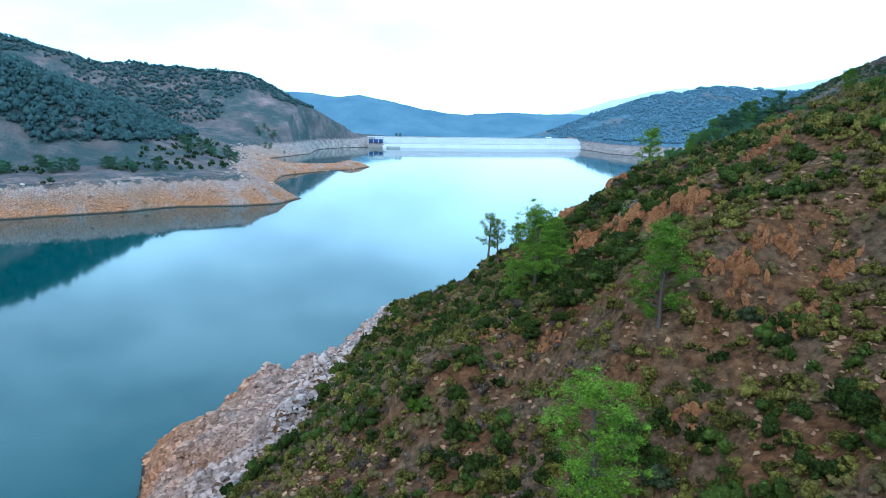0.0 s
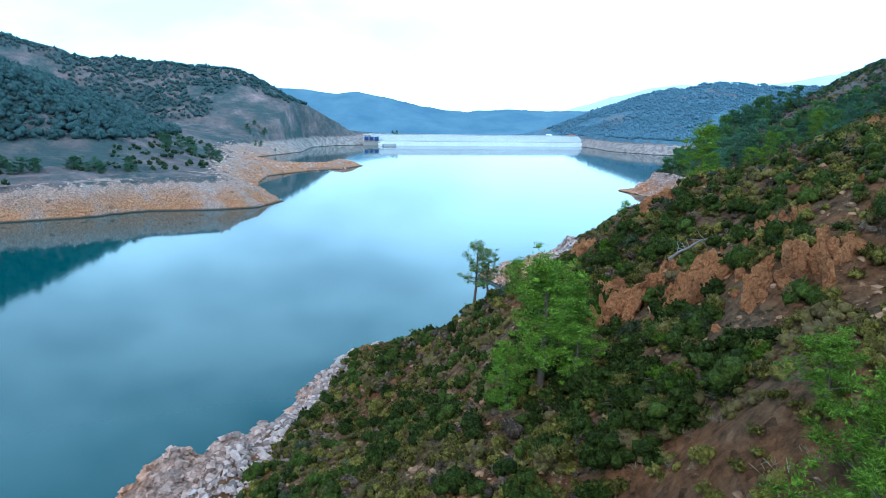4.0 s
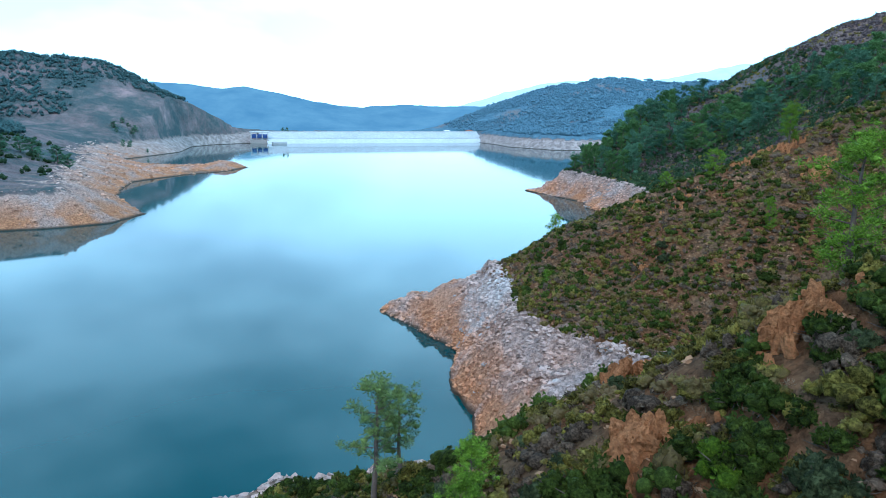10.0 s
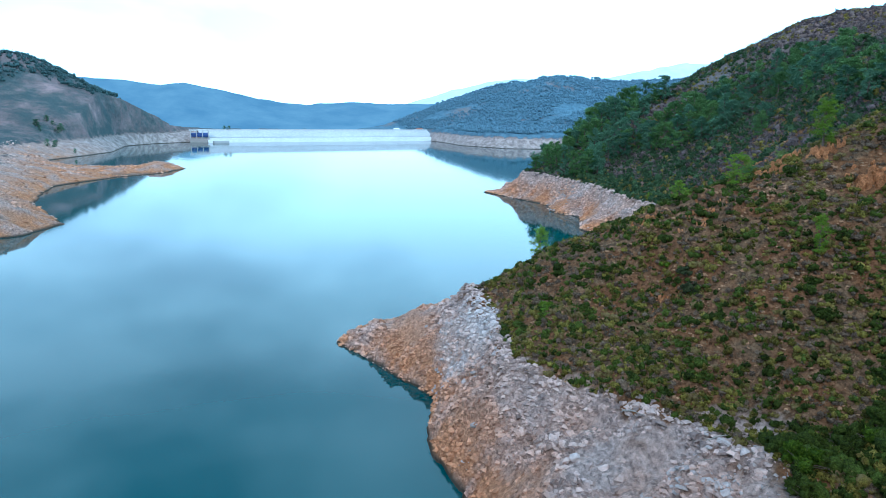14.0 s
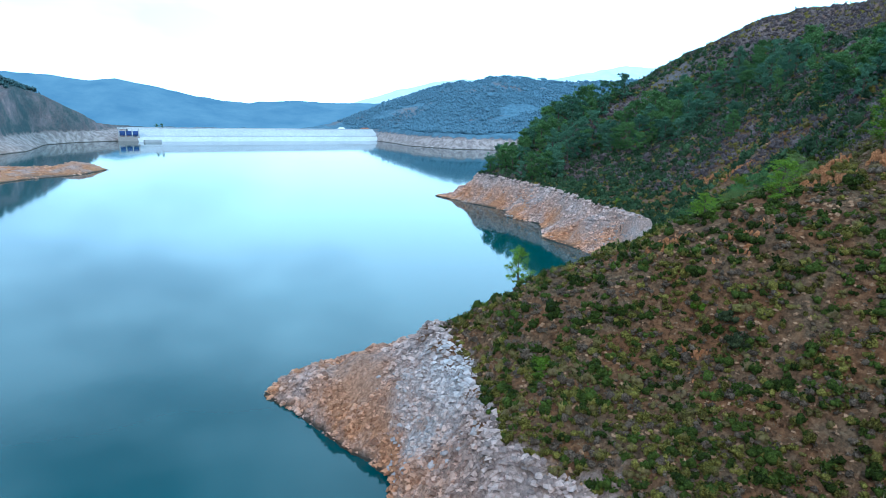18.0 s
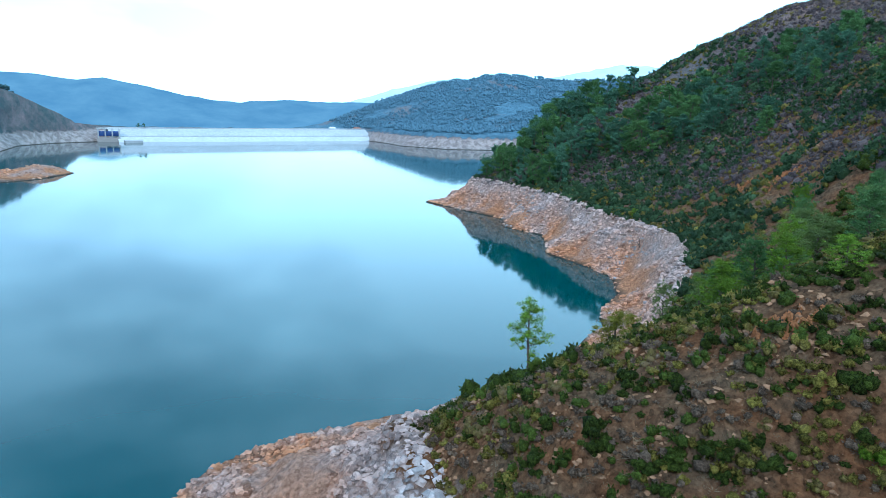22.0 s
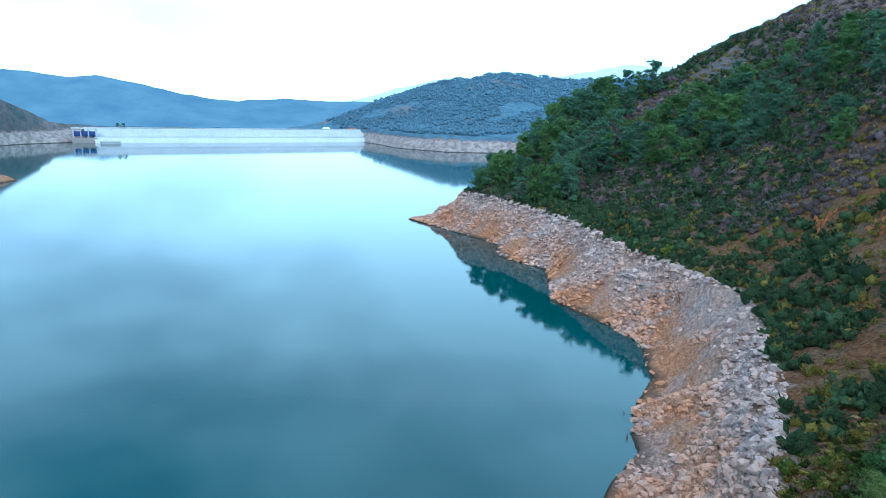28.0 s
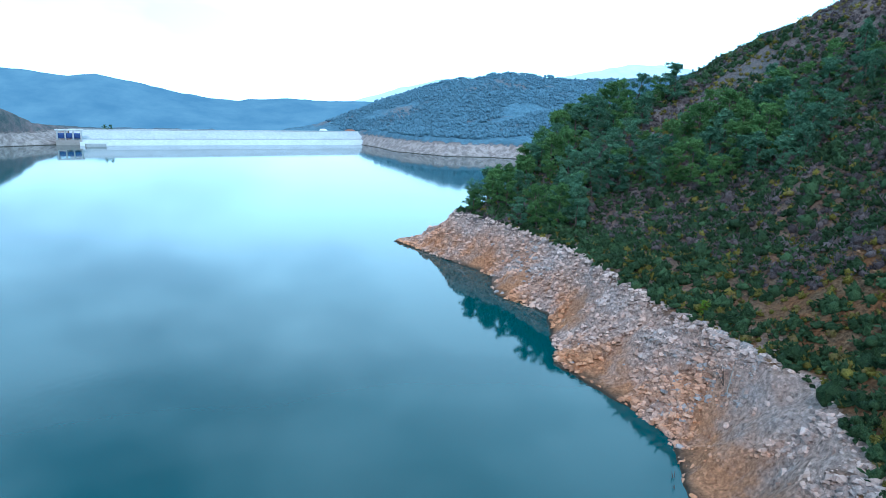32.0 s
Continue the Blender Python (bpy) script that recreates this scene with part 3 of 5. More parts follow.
def pine_shape(seed, height, spread, tufts, needles, needle, bare=0.25, lean=0.06, width=0.14, lumps=40, heft=0.4):
    """Trunk, limbs and crown of a Mediterranean pine."""
    rng = np.random.RandomState(seed)
    t = np.linspace(0, 1, 8)
    bend = np.cumsum(rng.normal(0, lean * 0.35, (8, 2)), 0) * height * 0.6
    spine = np.column_stack([bend[:, 0] * t, bend[:, 1] * t, t * height * 0.97 - 0.3])
    trunk = tube(spine, 0.022 * height * (1 - t) ** 0.8 + 0.02, 8)
    limbs, spots = [], []
    count = max(10, int(tufts / 9))
    for k in range(count):
        s = bare + (0.97 - bare) * (k + rng.rand() * 0.7) / count
        foot = np.array([np.interp(s, t, spine[:, i]) for i in range(3)])
        az = k * 2.4 + rng.normal(0, 0.4)
        u = (s - bare) / (1 - bare)
        reach = spread * max(0.22, (max(0.0, 1 - ((u - 0.38) / 0.66) ** 2)) ** 0.5) * rng.uniform(0.5, 1.15)
        rise = rng.uniform(0.05, 0.5) + 0.35 * u
        d = unit(np.array([np.cos(az), np.sin(az), rise]))
        mid = foot + d * reach * 0.55 + rng.normal(0, 0.05, 3) * reach
        end = foot + d * reach + (0, 0, 0.08 * reach) + rng.normal(0, 0.08, 3) * reach
        r = 0.007 * height * (1 - 0.7 * s) + 0.012
        limbs.append(tube([foot, mid, end], [r, r * 0.6, r * 0.2], 4))
        m = max(3, int(tufts / count))
        f = rng.uniform(0.35, 1.05, m)[:, None]
        line = np.where(f < 0.55, foot + (mid - foot) * f / 0.55, mid + (end - mid) * (f - 0.55) / 0.45)
        spots.append(line + rng.normal(0, 0.11 * spread, (m, 3)) * (1, 1, 0.6))
    spots.append(spine[-1] + rng.normal(0, 0.12, (max(4, tufts // 14), 3)) * spread * (1, 1, 1.4))
    spots = np.concatenate(spots)
    spots[:, 2] = np.maximum(spots[:, 2], 0.12 * height)
    c = np.repeat(spots, needles, 0)
    d = unit(rng.normal(size=c.shape) * (1, 1, 0.7) + (0, 0, 0.35))
    c = c + d * rng.uniform(0.0, 0.5, (len(c), 1)) * needle + rng.normal(0, 0.05 * spread, c.shape) * (1, 1, 0.45)
    crown = kites(c, d, rng.uniform(0.6, 1.3, len(c)) * needle, rng.uniform(0.6, 1.3, len(c)) * width * needle, rng)
    body = spots[rng.permutation(len(spots))[:lumps]]
    out = [lump(q, rng.uniform(0.55, 1.0) * heft, 0.75, 2, rng, 0.2, -2) for q in body]
    return trunk, limbs, merge([(crown[0], halved(crown[1])), *out])


def pine(shape, mats, label, name="pine_tree"):
    root = new(name)
    root.empty_display_size = 0.3
    if len(shape[1]) > 16:
        part("trunk", shape[0], mats[0], root)
        for limb in shape[1]:
            part("limb", limb, mats[0], root)
    else:
        part("trunk", merge([shape[0], *shape[1]]), mats[0], root)
    part("crown", shape[2], mats[1], root)
    return tagged(root, label, "tree")


def spread_over(n, box, seed):
    rng = np.random.RandomState(seed)
    return rng.uniform(box[0], box[1], n), rng.uniform(box[2], box[3], n)


def top_line(x, y):
    return inland(x, y, RIGHT_TOP + FAR_TOP + LEFT_TOP)


def shore_line(x, y):
    return inland(x, y, RIGHT_SHORE + FAR_SHORE + LEFT_SHORE)


def from_path(x, y):
    """Distance from the line the flight takes over the ground."""
    way = np.array([(0, 0), (5, 60), (6, 90), (30, 145), (55, 192)], float)
    best = np.full(np.shape(x), 1e9)
    for (ax, ay), (bx, by) in zip(way, way[1:]):
        dx, dy = bx - ax, by - ay
        t = np.clip(((x - ax) * dx + (y - ay) * dy) / (dx * dx + dy * dy), 0, 1)
        best = np.minimum(best, np.hypot(x - ax - t * dx, y - ay - t * dy))
    return best


# ---- plant and rock materials ----
def leaves_material(name, dark, light, dry=None, rough=0.6, relief=0.7):
    m, n, l, b = material(name, rough, 0.05)
    p = place(n)
    isl = n.new("ShaderNodeNewGeometry").outputs["Random Per Island"]
    info = n.new("ShaderNodeObjectInfo").outputs["Random"]
    tone = noise_fac(n, l, 0.9, 3, 0.5, 0.3, 0.7, p)
    # fine mottle down to near-black: shadows between leaves put into the colour
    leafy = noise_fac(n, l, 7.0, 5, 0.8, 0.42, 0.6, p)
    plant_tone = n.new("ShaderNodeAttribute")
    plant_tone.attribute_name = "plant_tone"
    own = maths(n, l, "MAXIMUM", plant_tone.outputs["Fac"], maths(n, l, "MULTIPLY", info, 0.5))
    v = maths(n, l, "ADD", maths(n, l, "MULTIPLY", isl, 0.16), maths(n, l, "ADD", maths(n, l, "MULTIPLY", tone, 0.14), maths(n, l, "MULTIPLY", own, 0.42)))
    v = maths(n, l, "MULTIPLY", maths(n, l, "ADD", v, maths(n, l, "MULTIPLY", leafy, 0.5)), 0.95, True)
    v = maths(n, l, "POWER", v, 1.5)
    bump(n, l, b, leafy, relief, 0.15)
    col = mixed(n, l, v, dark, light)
    if dry:
        col = mixed(n, l, noise_fac(n, l, 0.33, 4, 0.6, 0.52, 0.68, p), col, dry)
    l.new(col, b.inputs["Base Color"])
    glow = n.new("ShaderNodeBsdfTranslucent")
    l.new(col, glow.inputs["Color"])
    mix = n.new("ShaderNodeMixShader")
    mix.inputs["Fac"].default_value = 0.2
    l.new(b.outputs["BSDF"], mix.inputs[1])
    l.new(glow.outputs["BSDF"], mix.inputs[2])
    l.new(mix.outputs["Shader"], n["Material Output"].inputs["Surface"])
    return m


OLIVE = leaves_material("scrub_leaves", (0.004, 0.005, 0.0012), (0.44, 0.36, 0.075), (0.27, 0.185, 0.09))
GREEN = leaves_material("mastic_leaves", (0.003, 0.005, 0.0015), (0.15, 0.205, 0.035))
# bluer than the near shrubs, the haze of the headland put into the green
MAQUIS = leaves_material("haze_tinted_maquis_leaves", (0.004, 0.01, 0.005), (0.125, 0.21, 0.09))
HEATH = leaves_material("purple_brown_heath", (0.03, 0.022, 0.026), (0.33, 0.25, 0.24))
STRAW = leaves_material("dry_grass_blades", (0.1, 0.072, 0.045), (0.5, 0.38, 0.24), relief=0.2)
SAGE = leaves_material("sage_leaves", (0.016, 0.022, 0.01), (0.18, 0.21, 0.09))
DRY = leaves_material("dry_scrub_twigs", (0.02, 0.013, 0.01), (0.36, 0.25, 0.17))
PINE_NEW = leaves_material("bright_pine_needles", (0.03, 0.06, 0.006), (0.38, 0.58, 0.06), relief=0.15)
FRESH = leaves_material("fresh_shrub_leaves", (0.02, 0.042, 0.004), (0.24, 0.36, 0.03))
# needles tinted blue in place of haze over the headland
PINE_OLD = leaves_material("pine_needles", (0.016, 0.045, 0.03), (0.24, 0.44, 0.25), relief=0.15)
PINE_MID = leaves_material("mid_green_pine_needles", (0.018, 0.048, 0.018), (0.27, 0.47, 0.15), relief=0.15)
PINE_GREY = leaves_material("grey_green_pine_needles", (0.05, 0.075, 0.022), (0.36, 0.46, 0.14), relief=0.1)
YELLOW = leaves_material("yellowing_leaves", (0.1, 0.1, 0.015), (0.5, 0.46, 0.075), (0.36, 0.18, 0.05), relief=0.1)
BARK = plain("pine_bark", (0.05, 0.035, 0.028), (0.17, 0.12, 0.095), 0.9, 9.0)
DEADWOOD = plain("bleached_deadwood", (0.13, 0.105, 0.09), (0.42, 0.36, 0.31), 0.85, 6.0)
RUBBLE = shore_stone("shore_rubble")
HILL_STONE = plain("weathered_hill_stone", (0.06, 0.028, 0.015), (0.6, 0.34, 0.19), 0.92, 2.5, 0.06, 0.6)
PALE = plain("pale_grey_rock", (0.15, 0.12, 0.11), (0.6, 0.5, 0.46), 0.9, 2.0, 0.08, 0.8)


def rock_material(name, dark, light, scale):
    """Fractured rock: fragments of differing tone with dirt in the cracks between them."""
    m, n, l, b = material(name, 0.92, 0.06)
    p = place(n)
    tall = n.new("ShaderNodeMapping")
    tall.inputs["Scale"].default_value, tall.inputs["Rotation"].default_value = (1.0, 1.0, 0.5), (0.2, 0.35, 0.0)
    l.new(p, tall.inputs["Vector"])
    warp = n.new("ShaderNodeTexNoise")
    warp.inputs["Scale"].default_value = 2.0
    l.new(tall.outputs["Vector"], warp.inputs["Vector"])
    add = n.new("ShaderNodeVectorMath")
    add.operation = "MULTIPLY_ADD"
    l.new(warp.outputs["Color"], add.inputs[0])
    add.inputs[1].default_value = (0.35, 0.35, 0.35)
    l.new(tall.outputs["Vector"], add.inputs[2])
    edge = n.new("ShaderNodeTexVoronoi")
    edge.feature = "DISTANCE_TO_EDGE"
    edge.inputs["Scale"].default_value = scale
    l.new(add.outputs["Vector"], edge.inputs["Vector"])
    crack = n.new("ShaderNodeMapRange")
    crack.inputs["From Min"].default_value, crack.inputs["From Max"].default_value = 0.0, 0.16
    l.new(edge.outputs["Distance"], crack.inputs["Value"])
    f = noise_fac(n, l, 5.0, 6, 0.7, 0.3, 0.7, p)
    broad = noise_fac(n, l, 0.8, 4, 0.6, 0.35, 0.65, tall.outputs["Vector"])
    isl = n.new("ShaderNodeNewGeometry").outputs["Random Per Island"]
    v = maths(n, l, "ADD", maths(n, l, "MULTIPLY", isl, 0.3), maths(n, l, "ADD", maths(n, l, "MULTIPLY", f, 0.45), maths(n, l, "MULTIPLY", broad, 0.3)), True)
    col = mixed(n, l, v, dark, light)
    l.new(col, b.inputs["Base Color"])
    bump(n, l, b, maths(n, l, "ADD", maths(n, l, "MULTIPLY", crack.outputs["Result"], 0.5), f), 1.0, 0.3)
    return m


RUST = rock_material("rust_red_rock", (0.035, 0.012, 0.006), (0.9, 0.38, 0.16), 3.6)
# pine green paled and greyed towards blue, as haze across the lake
HAZY_PINES = leaves_material("haze_tinted_pine_needles", (0.032, 0.068, 0.07), (0.18, 0.28, 0.27))

# ---- scrub over the near hillsides ----
SHRUBS = [shrub_shape(100 + k, 6 + k % 3, 1, 50, 0.12, 0.36) for k in range(8)]
SHRUBS_MID = [shrub_shape(120 + k, 3 + k % 2, 1, 22, 0.17, 0.36) for k in range(6)]
SHRUBS_FAR = [shrub_shape(140 + k, 1 + k % 2, 1, 11, 0.36) for k in range(6)]
TWIGGY_FAR = [shrub_shape(156 + k, 1, 1, 16, 0.34, 0.16) for k in range(6)]


def scrub(name, label, count, box, kinds, mat, sizes, seed, keep, flat=0.8):
    x, y = spread_over(count, box, seed)
    ok = keep(x, y)
    x, y = x[ok], y[ok]
    rng = np.random.RandomState(seed + 1)
    at = np.column_stack([x, y, land(x, y) - 0.06])
    s = rng.uniform(sizes[0], sizes[1], len(x)) * (1 + 0.5 * (rng.rand(len(x)) > 0.9))
    size = np.column_stack([s, s * rng.uniform(0.8, 1.2, len(x)), s * rng.uniform(flat * 0.8, flat * 1.2, len(x))])
    turn, kind = rng.uniform(0, 6.28, len(x)), rng.randint(0, len(kinds), len(x))
    used = [i for i in range(len(kinds)) if (kind == i).any()]
    co, fa = merge([scattered(kinds[i], at[kind == i], size[kind == i], turn[kind == i]) for i in used])
    me = solid(name, co, fa, mat)
    # every plant has a tone of its own
    tone = np.concatenate([np.repeat(rng.rand((kind == i).sum()) ** 1.5, len(kinds[i][0])) for i in used])
    me.attributes.new("plant_tone", "FLOAT", "POINT").data.foreach_set("value", tone.astype(np.float32))
    return tagged(new(name, me), label, "shrubs", kind="stuff")


def patches(x, y, seed, size=14):
    return rough_noise(x, y, size, 3, seed)


NEAR_BOX, SPUR_BOX, HEAD_BOX = (-20, 62, 14, 118), (24, 112, 104, 200), (62, 330, 150, 430)


# places where bare rock breaks out of the slope: x, y, width, height, count
ROCKS = [(13.6, 64.3, 2.6, 2.2, 20), (15.9, 65.2, 1.8, 2.0, 12), (15.8, 59.2, 2.2, 2.0, 18), (15.2, 61.4, 1.0, 1.8, 6), (16.6, 54.5, 2.4, 1.6, 14), (18.6, 53.5, 2.0, 1.5, 10), (14.4, 68.2, 2.0, 1.4, 12), (71.2, 138.8, 3.0, 2.0, 16), (71.4, 146, 2.6, 1.8, 14), (71.5, 153, 2.6, 1.8, 12), (-5.4, 98.2, 1.6, 1.2, 10),
         (20.4, 60.9, 2.4, 1.0, 12), (25.2, 56.7, 2.5, 1.2, 12), (35, 73.1, 2.5, 1.3, 10), (16.3, 40.2, 2.4, 1.2, 14), (21.5, 39.5, 1.6, 1.2, 10), (19.5, 42.2, 2.6, 1.0, 12), (19.4, 77.3, 1.8, 1.9, 12), (13.9, 76.9, 1.7, 1.9, 12), (18.2, 86.2, 1.8, 1.7, 12), (21.4, 87.6, 2.0, 1.6, 12)]


def off_rocks(x, y):
    return np.minimum.reduce([np.hypot(x - r[0], y - r[1] + 0.3) / r[2] for r in ROCKS]) > 0.62


def on_near(lo, hi, gap, seed=301):
    def keep(x, y):
        d = from_path(x, y)
        return (top_line(x, y) > 0.8) & off_rocks(x, y) & (d >= lo) & (d < hi) & (patches(x, y, seed) > gap)
    return keep


def grass_shape(seed, blades):
    """A tuft of dry grass, its blades leaning outwards."""
    rng = np.random.RandomState(seed)
    d = unit(rng.normal(size=(blades, 3)) * (1, 1, 0.3) + (0, 0, 0.8))
    c = rng.normal(0, 0.16, (blades, 3)) * (1, 1, 0)
    co, f = kites(c, d, rng.uniform(0.16, 0.45, blades), rng.uniform(0.007, 0.015, blades), rng)
    return co, halved(f)


GRASS = [grass_shape(170 + k, 40) for k in range(5)]
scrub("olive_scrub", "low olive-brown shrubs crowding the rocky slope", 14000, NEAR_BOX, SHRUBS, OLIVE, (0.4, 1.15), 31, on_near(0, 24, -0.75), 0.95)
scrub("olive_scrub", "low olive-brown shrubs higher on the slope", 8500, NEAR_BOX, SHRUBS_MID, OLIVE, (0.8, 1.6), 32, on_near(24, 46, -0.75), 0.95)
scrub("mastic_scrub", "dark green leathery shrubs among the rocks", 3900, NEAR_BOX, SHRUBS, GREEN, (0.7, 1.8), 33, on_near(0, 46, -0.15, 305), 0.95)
scrub("dry_scrub", "grey-brown dried-out shrubs on bare soil", 4500, NEAR_BOX, SHRUBS_MID, DRY, (0.4, 1.1), 35, on_near(0, 46, -0.3, 307), 0.9)
scrub("sage_scrub", "grey-green sage bushes on the slope", 420, NEAR_BOX, SHRUBS, SAGE, (0.8, 1.6), 36, on_near(0, 46, 0.1, 309), 1.0)
scrub("dry_grass", "straw-coloured grass tufts between shrubs and stones", 6000, NEAR_BOX, GRASS, STRAW, (0.6, 1.2), 38, on_near(0, 46, -0.1, 312), 0.8)
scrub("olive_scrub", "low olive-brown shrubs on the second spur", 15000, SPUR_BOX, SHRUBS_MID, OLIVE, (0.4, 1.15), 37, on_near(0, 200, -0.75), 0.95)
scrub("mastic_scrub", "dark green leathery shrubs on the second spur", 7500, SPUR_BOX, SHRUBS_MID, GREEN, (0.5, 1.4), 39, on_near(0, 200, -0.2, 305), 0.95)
scrub("dry_scrub", "grey-brown dried-out shrubs on the second spur", 7000, SPUR_BOX, SHRUBS_MID, DRY, (0.4, 1.1), 41, on_near(0, 200, -0.4, 307), 0.9)
scrub("dry_grass", "straw-coloured grass tufts on the second spur", 9000, SPUR_BOX, GRASS, STRAW, (0.6, 1.2), 42, on_near(0, 200, -0.2, 312), 0.8)


def on_head(gap, seed):
    def keep(x, y):
        return (top_line(x, y) > 0.5) & ((y > 200) | (x > 112)) & (patches(x, y, seed, 22) > gap) & (y > 150) & (y - 150 > 0.55 * (x - 200))
    return keep


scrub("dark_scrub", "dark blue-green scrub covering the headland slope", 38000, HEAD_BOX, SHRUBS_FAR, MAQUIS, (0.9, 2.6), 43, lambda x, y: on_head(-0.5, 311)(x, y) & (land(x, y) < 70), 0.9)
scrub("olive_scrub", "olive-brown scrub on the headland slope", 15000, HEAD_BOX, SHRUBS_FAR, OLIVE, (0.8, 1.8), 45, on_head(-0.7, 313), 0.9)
scrub("heath", "purple-brown heath bushes over the headland slope", 38000, HEAD_BOX, TWIGGY_FAR, HEATH, (0.9, 2.1), 47, lambda x, y: on_head(-0.6, 315)(x, y) & (rough_noise(x, y, 30, 2, 318) + 0.03 * (land(x, y) - 48) > -1.1), 0.9)
# denser growth along the two gullies and the top of the bare shore
scrub("gully_thicket", "dense dark green thicket along the gully", 1300, (34, 90, 100, 130), SHRUBS_MID, GREEN, (1.2, 2.8), 49, lambda x, y: (top_line(x, y) > 0.5) & (np.abs(y - 112 + 0.12 * (x - 45)) < 8), 0.95)
scrub("gully_thicket", "dense green thicket in the second gully", 1300, (40, 125, 168, 212), SHRUBS_MID, GREEN, (1.2, 2.8), 51, lambda x, y: (top_line(x, y) > 0.8) & (np.abs(y - 178 - 0.28 * (x - 55)) < 9), 0.95)
scrub("rim_thicket", "green shrubs along the edge of the bare shore", 2600, (95, 150, 215, 385), SHRUBS_MID, MAQUIS, (1.1, 2.4), 53, lambda x, y: (top_line(x, y) > 0.4) & (top_line(x, y) < 9) & (patches(x, y, 317, 10) > -0.3), 0.9)

# single shrubs closest to the flight
SHRUB_KINDS = []
for k in range(8):
    mat = (GREEN, GREEN, OLIVE, FRESH, GREEN, SAGE, GREEN, OLIVE)[k]
    word = ("dark green", "deep green", "olive-brown", "bright green", "dark green", "grey-green", "glossy green", "olive")[k]
    root = new("shrub")
    root.empty_display_size = 0.2
    part("foliage", shrub_shape(160 + k, 16 + 3 * (k % 3), 1, 420, 0.085, 0.36), mat, root)
    part("woody_base", twigs_shape(180 + k, 7), BARK, root)
    tagged(root, word + " rounded shrub rooted among red stones", "shrub", "shrubs on the slope")
    SHRUB_KINDS.append(root)
rng = np.random.RandomState(61)
# the bushes that stand out by size or colour: kind, x, y, size
STANDING = [(3, 44.8, 117.1, 3.4), (0, 47.6, 118.9, 3.0), (3, 51.5, 116.6, 2.8), (1, 54.0, 118.5, 3.4), (4, 49.8, 115.4, 2.6), (6, 42.6, 114.6, 2.6), (3, 37.2, 151.5, 2.0), (5, 50.4, 141.6, 2.6), (5, 51.2, 143.2, 2.2), (1, 43.2, 152.0, 1.7), (0, 44.9, 150.9, 2.2), (3, 50.1, 146.2, 1.6), (0, 57.9, 129.3, 2.8), (1, 36.5, 117.5, 2.2), (6, 46.1, 131.4, 1.6), (1, 59.0, 133.0, 2.0)]
spots = []
for box, n, seed in (((7, 14.5, 48, 62), 120, 60), ((9, 21, 66, 78), 110, 62), ((-6, 34, 24, 110), 70, 64)):
    x, y = spread_over(n * 3, box, seed)
    ok = (top_line(x, y) > 1.5) & off_rocks(x, y) & (np.hypot(x - 18.8, y - 67) > 2.6) & (patches(x, y, 305, 7) > -0.35)
    spots += list(zip(x[ok][:n], y[ok][:n]))
rows = [((1 if i % 8 == 3 and i > 8 and i % 24 != 3 else i % 8), px, py, rng.uniform(0.9, 2.1)) for i, (px, py) in enumerate(spots)] + STANDING
for i, (kind, px, py, s) in enumerate(rows):
    pz = float(land(np.array([px]), np.array([py]))[0])
    src = SHRUB_KINDS[kind]
    m = Matrix.Translation((px, py, pz - 0.05)) @ Matrix.Rotation(rng.uniform(0, 6.28), 4, "Z") @ Matrix.Diagonal((s, s * rng.uniform(0.85, 1.15), s * rng.uniform(0.75, 1.0), 1))
    if i < 8:
        src.matrix_basis = m
    else:
        made = copy_thing(src, m)
        made.matrix_basis = m

# ---- pines ----
NEAR_PINES = [pine_shape(200 + k, 6.5, 2.2, 260, 52, 0.19, 0.1 + 0.05 * (k % 3), width=0.1, lumps=60, heft=0.17) for k in range(4)]
LONE_PINES = [pine_shape(210 + k, 7.0, 1.9, 170, 32, 0.22, 0.38, 0.1, width=0.09, lumps=26, heft=0.2) for k in range(3)]
FAR_PINES = [pine_shape(220 + k, 7.0, 2.4 + 0.2 * (k % 3), 120, 34, 0.36, 0.1, width=0.19, lumps=30, heft=0.34) for k in range(6)]


def plant(kind_list, which, mat, label, px, py, height, turn, wide=1.0, group=""):
    """A pine of the given height with its foot on the slope."""
    key = (id(kind_list), which, mat.name, label)
    pz = float(land(np.array([float(px)]), np.array([float(py)]))[0])
    s = height / (6.5 if kind_list is NEAR_PINES else 7.0)
    m = Matrix.Translation((px, py, pz - 0.1)) @ Matrix.Rotation(turn, 4, "Z") @ Matrix.Diagonal((s * wide, s * wide, s, 1))
    if key not in PLANTED:
        ob = pine(kind_list[which], (BARK, mat), label)
        if group:
            ob["group"] = group
        PLANTED[key] = ob
    else:
        ob = copy_thing(PLANTED[key], m)
    ob.matrix_basis = m
    return ob


PLANTED = {}
BRIGHT = "bright green young pine growing on the scrubby slope"
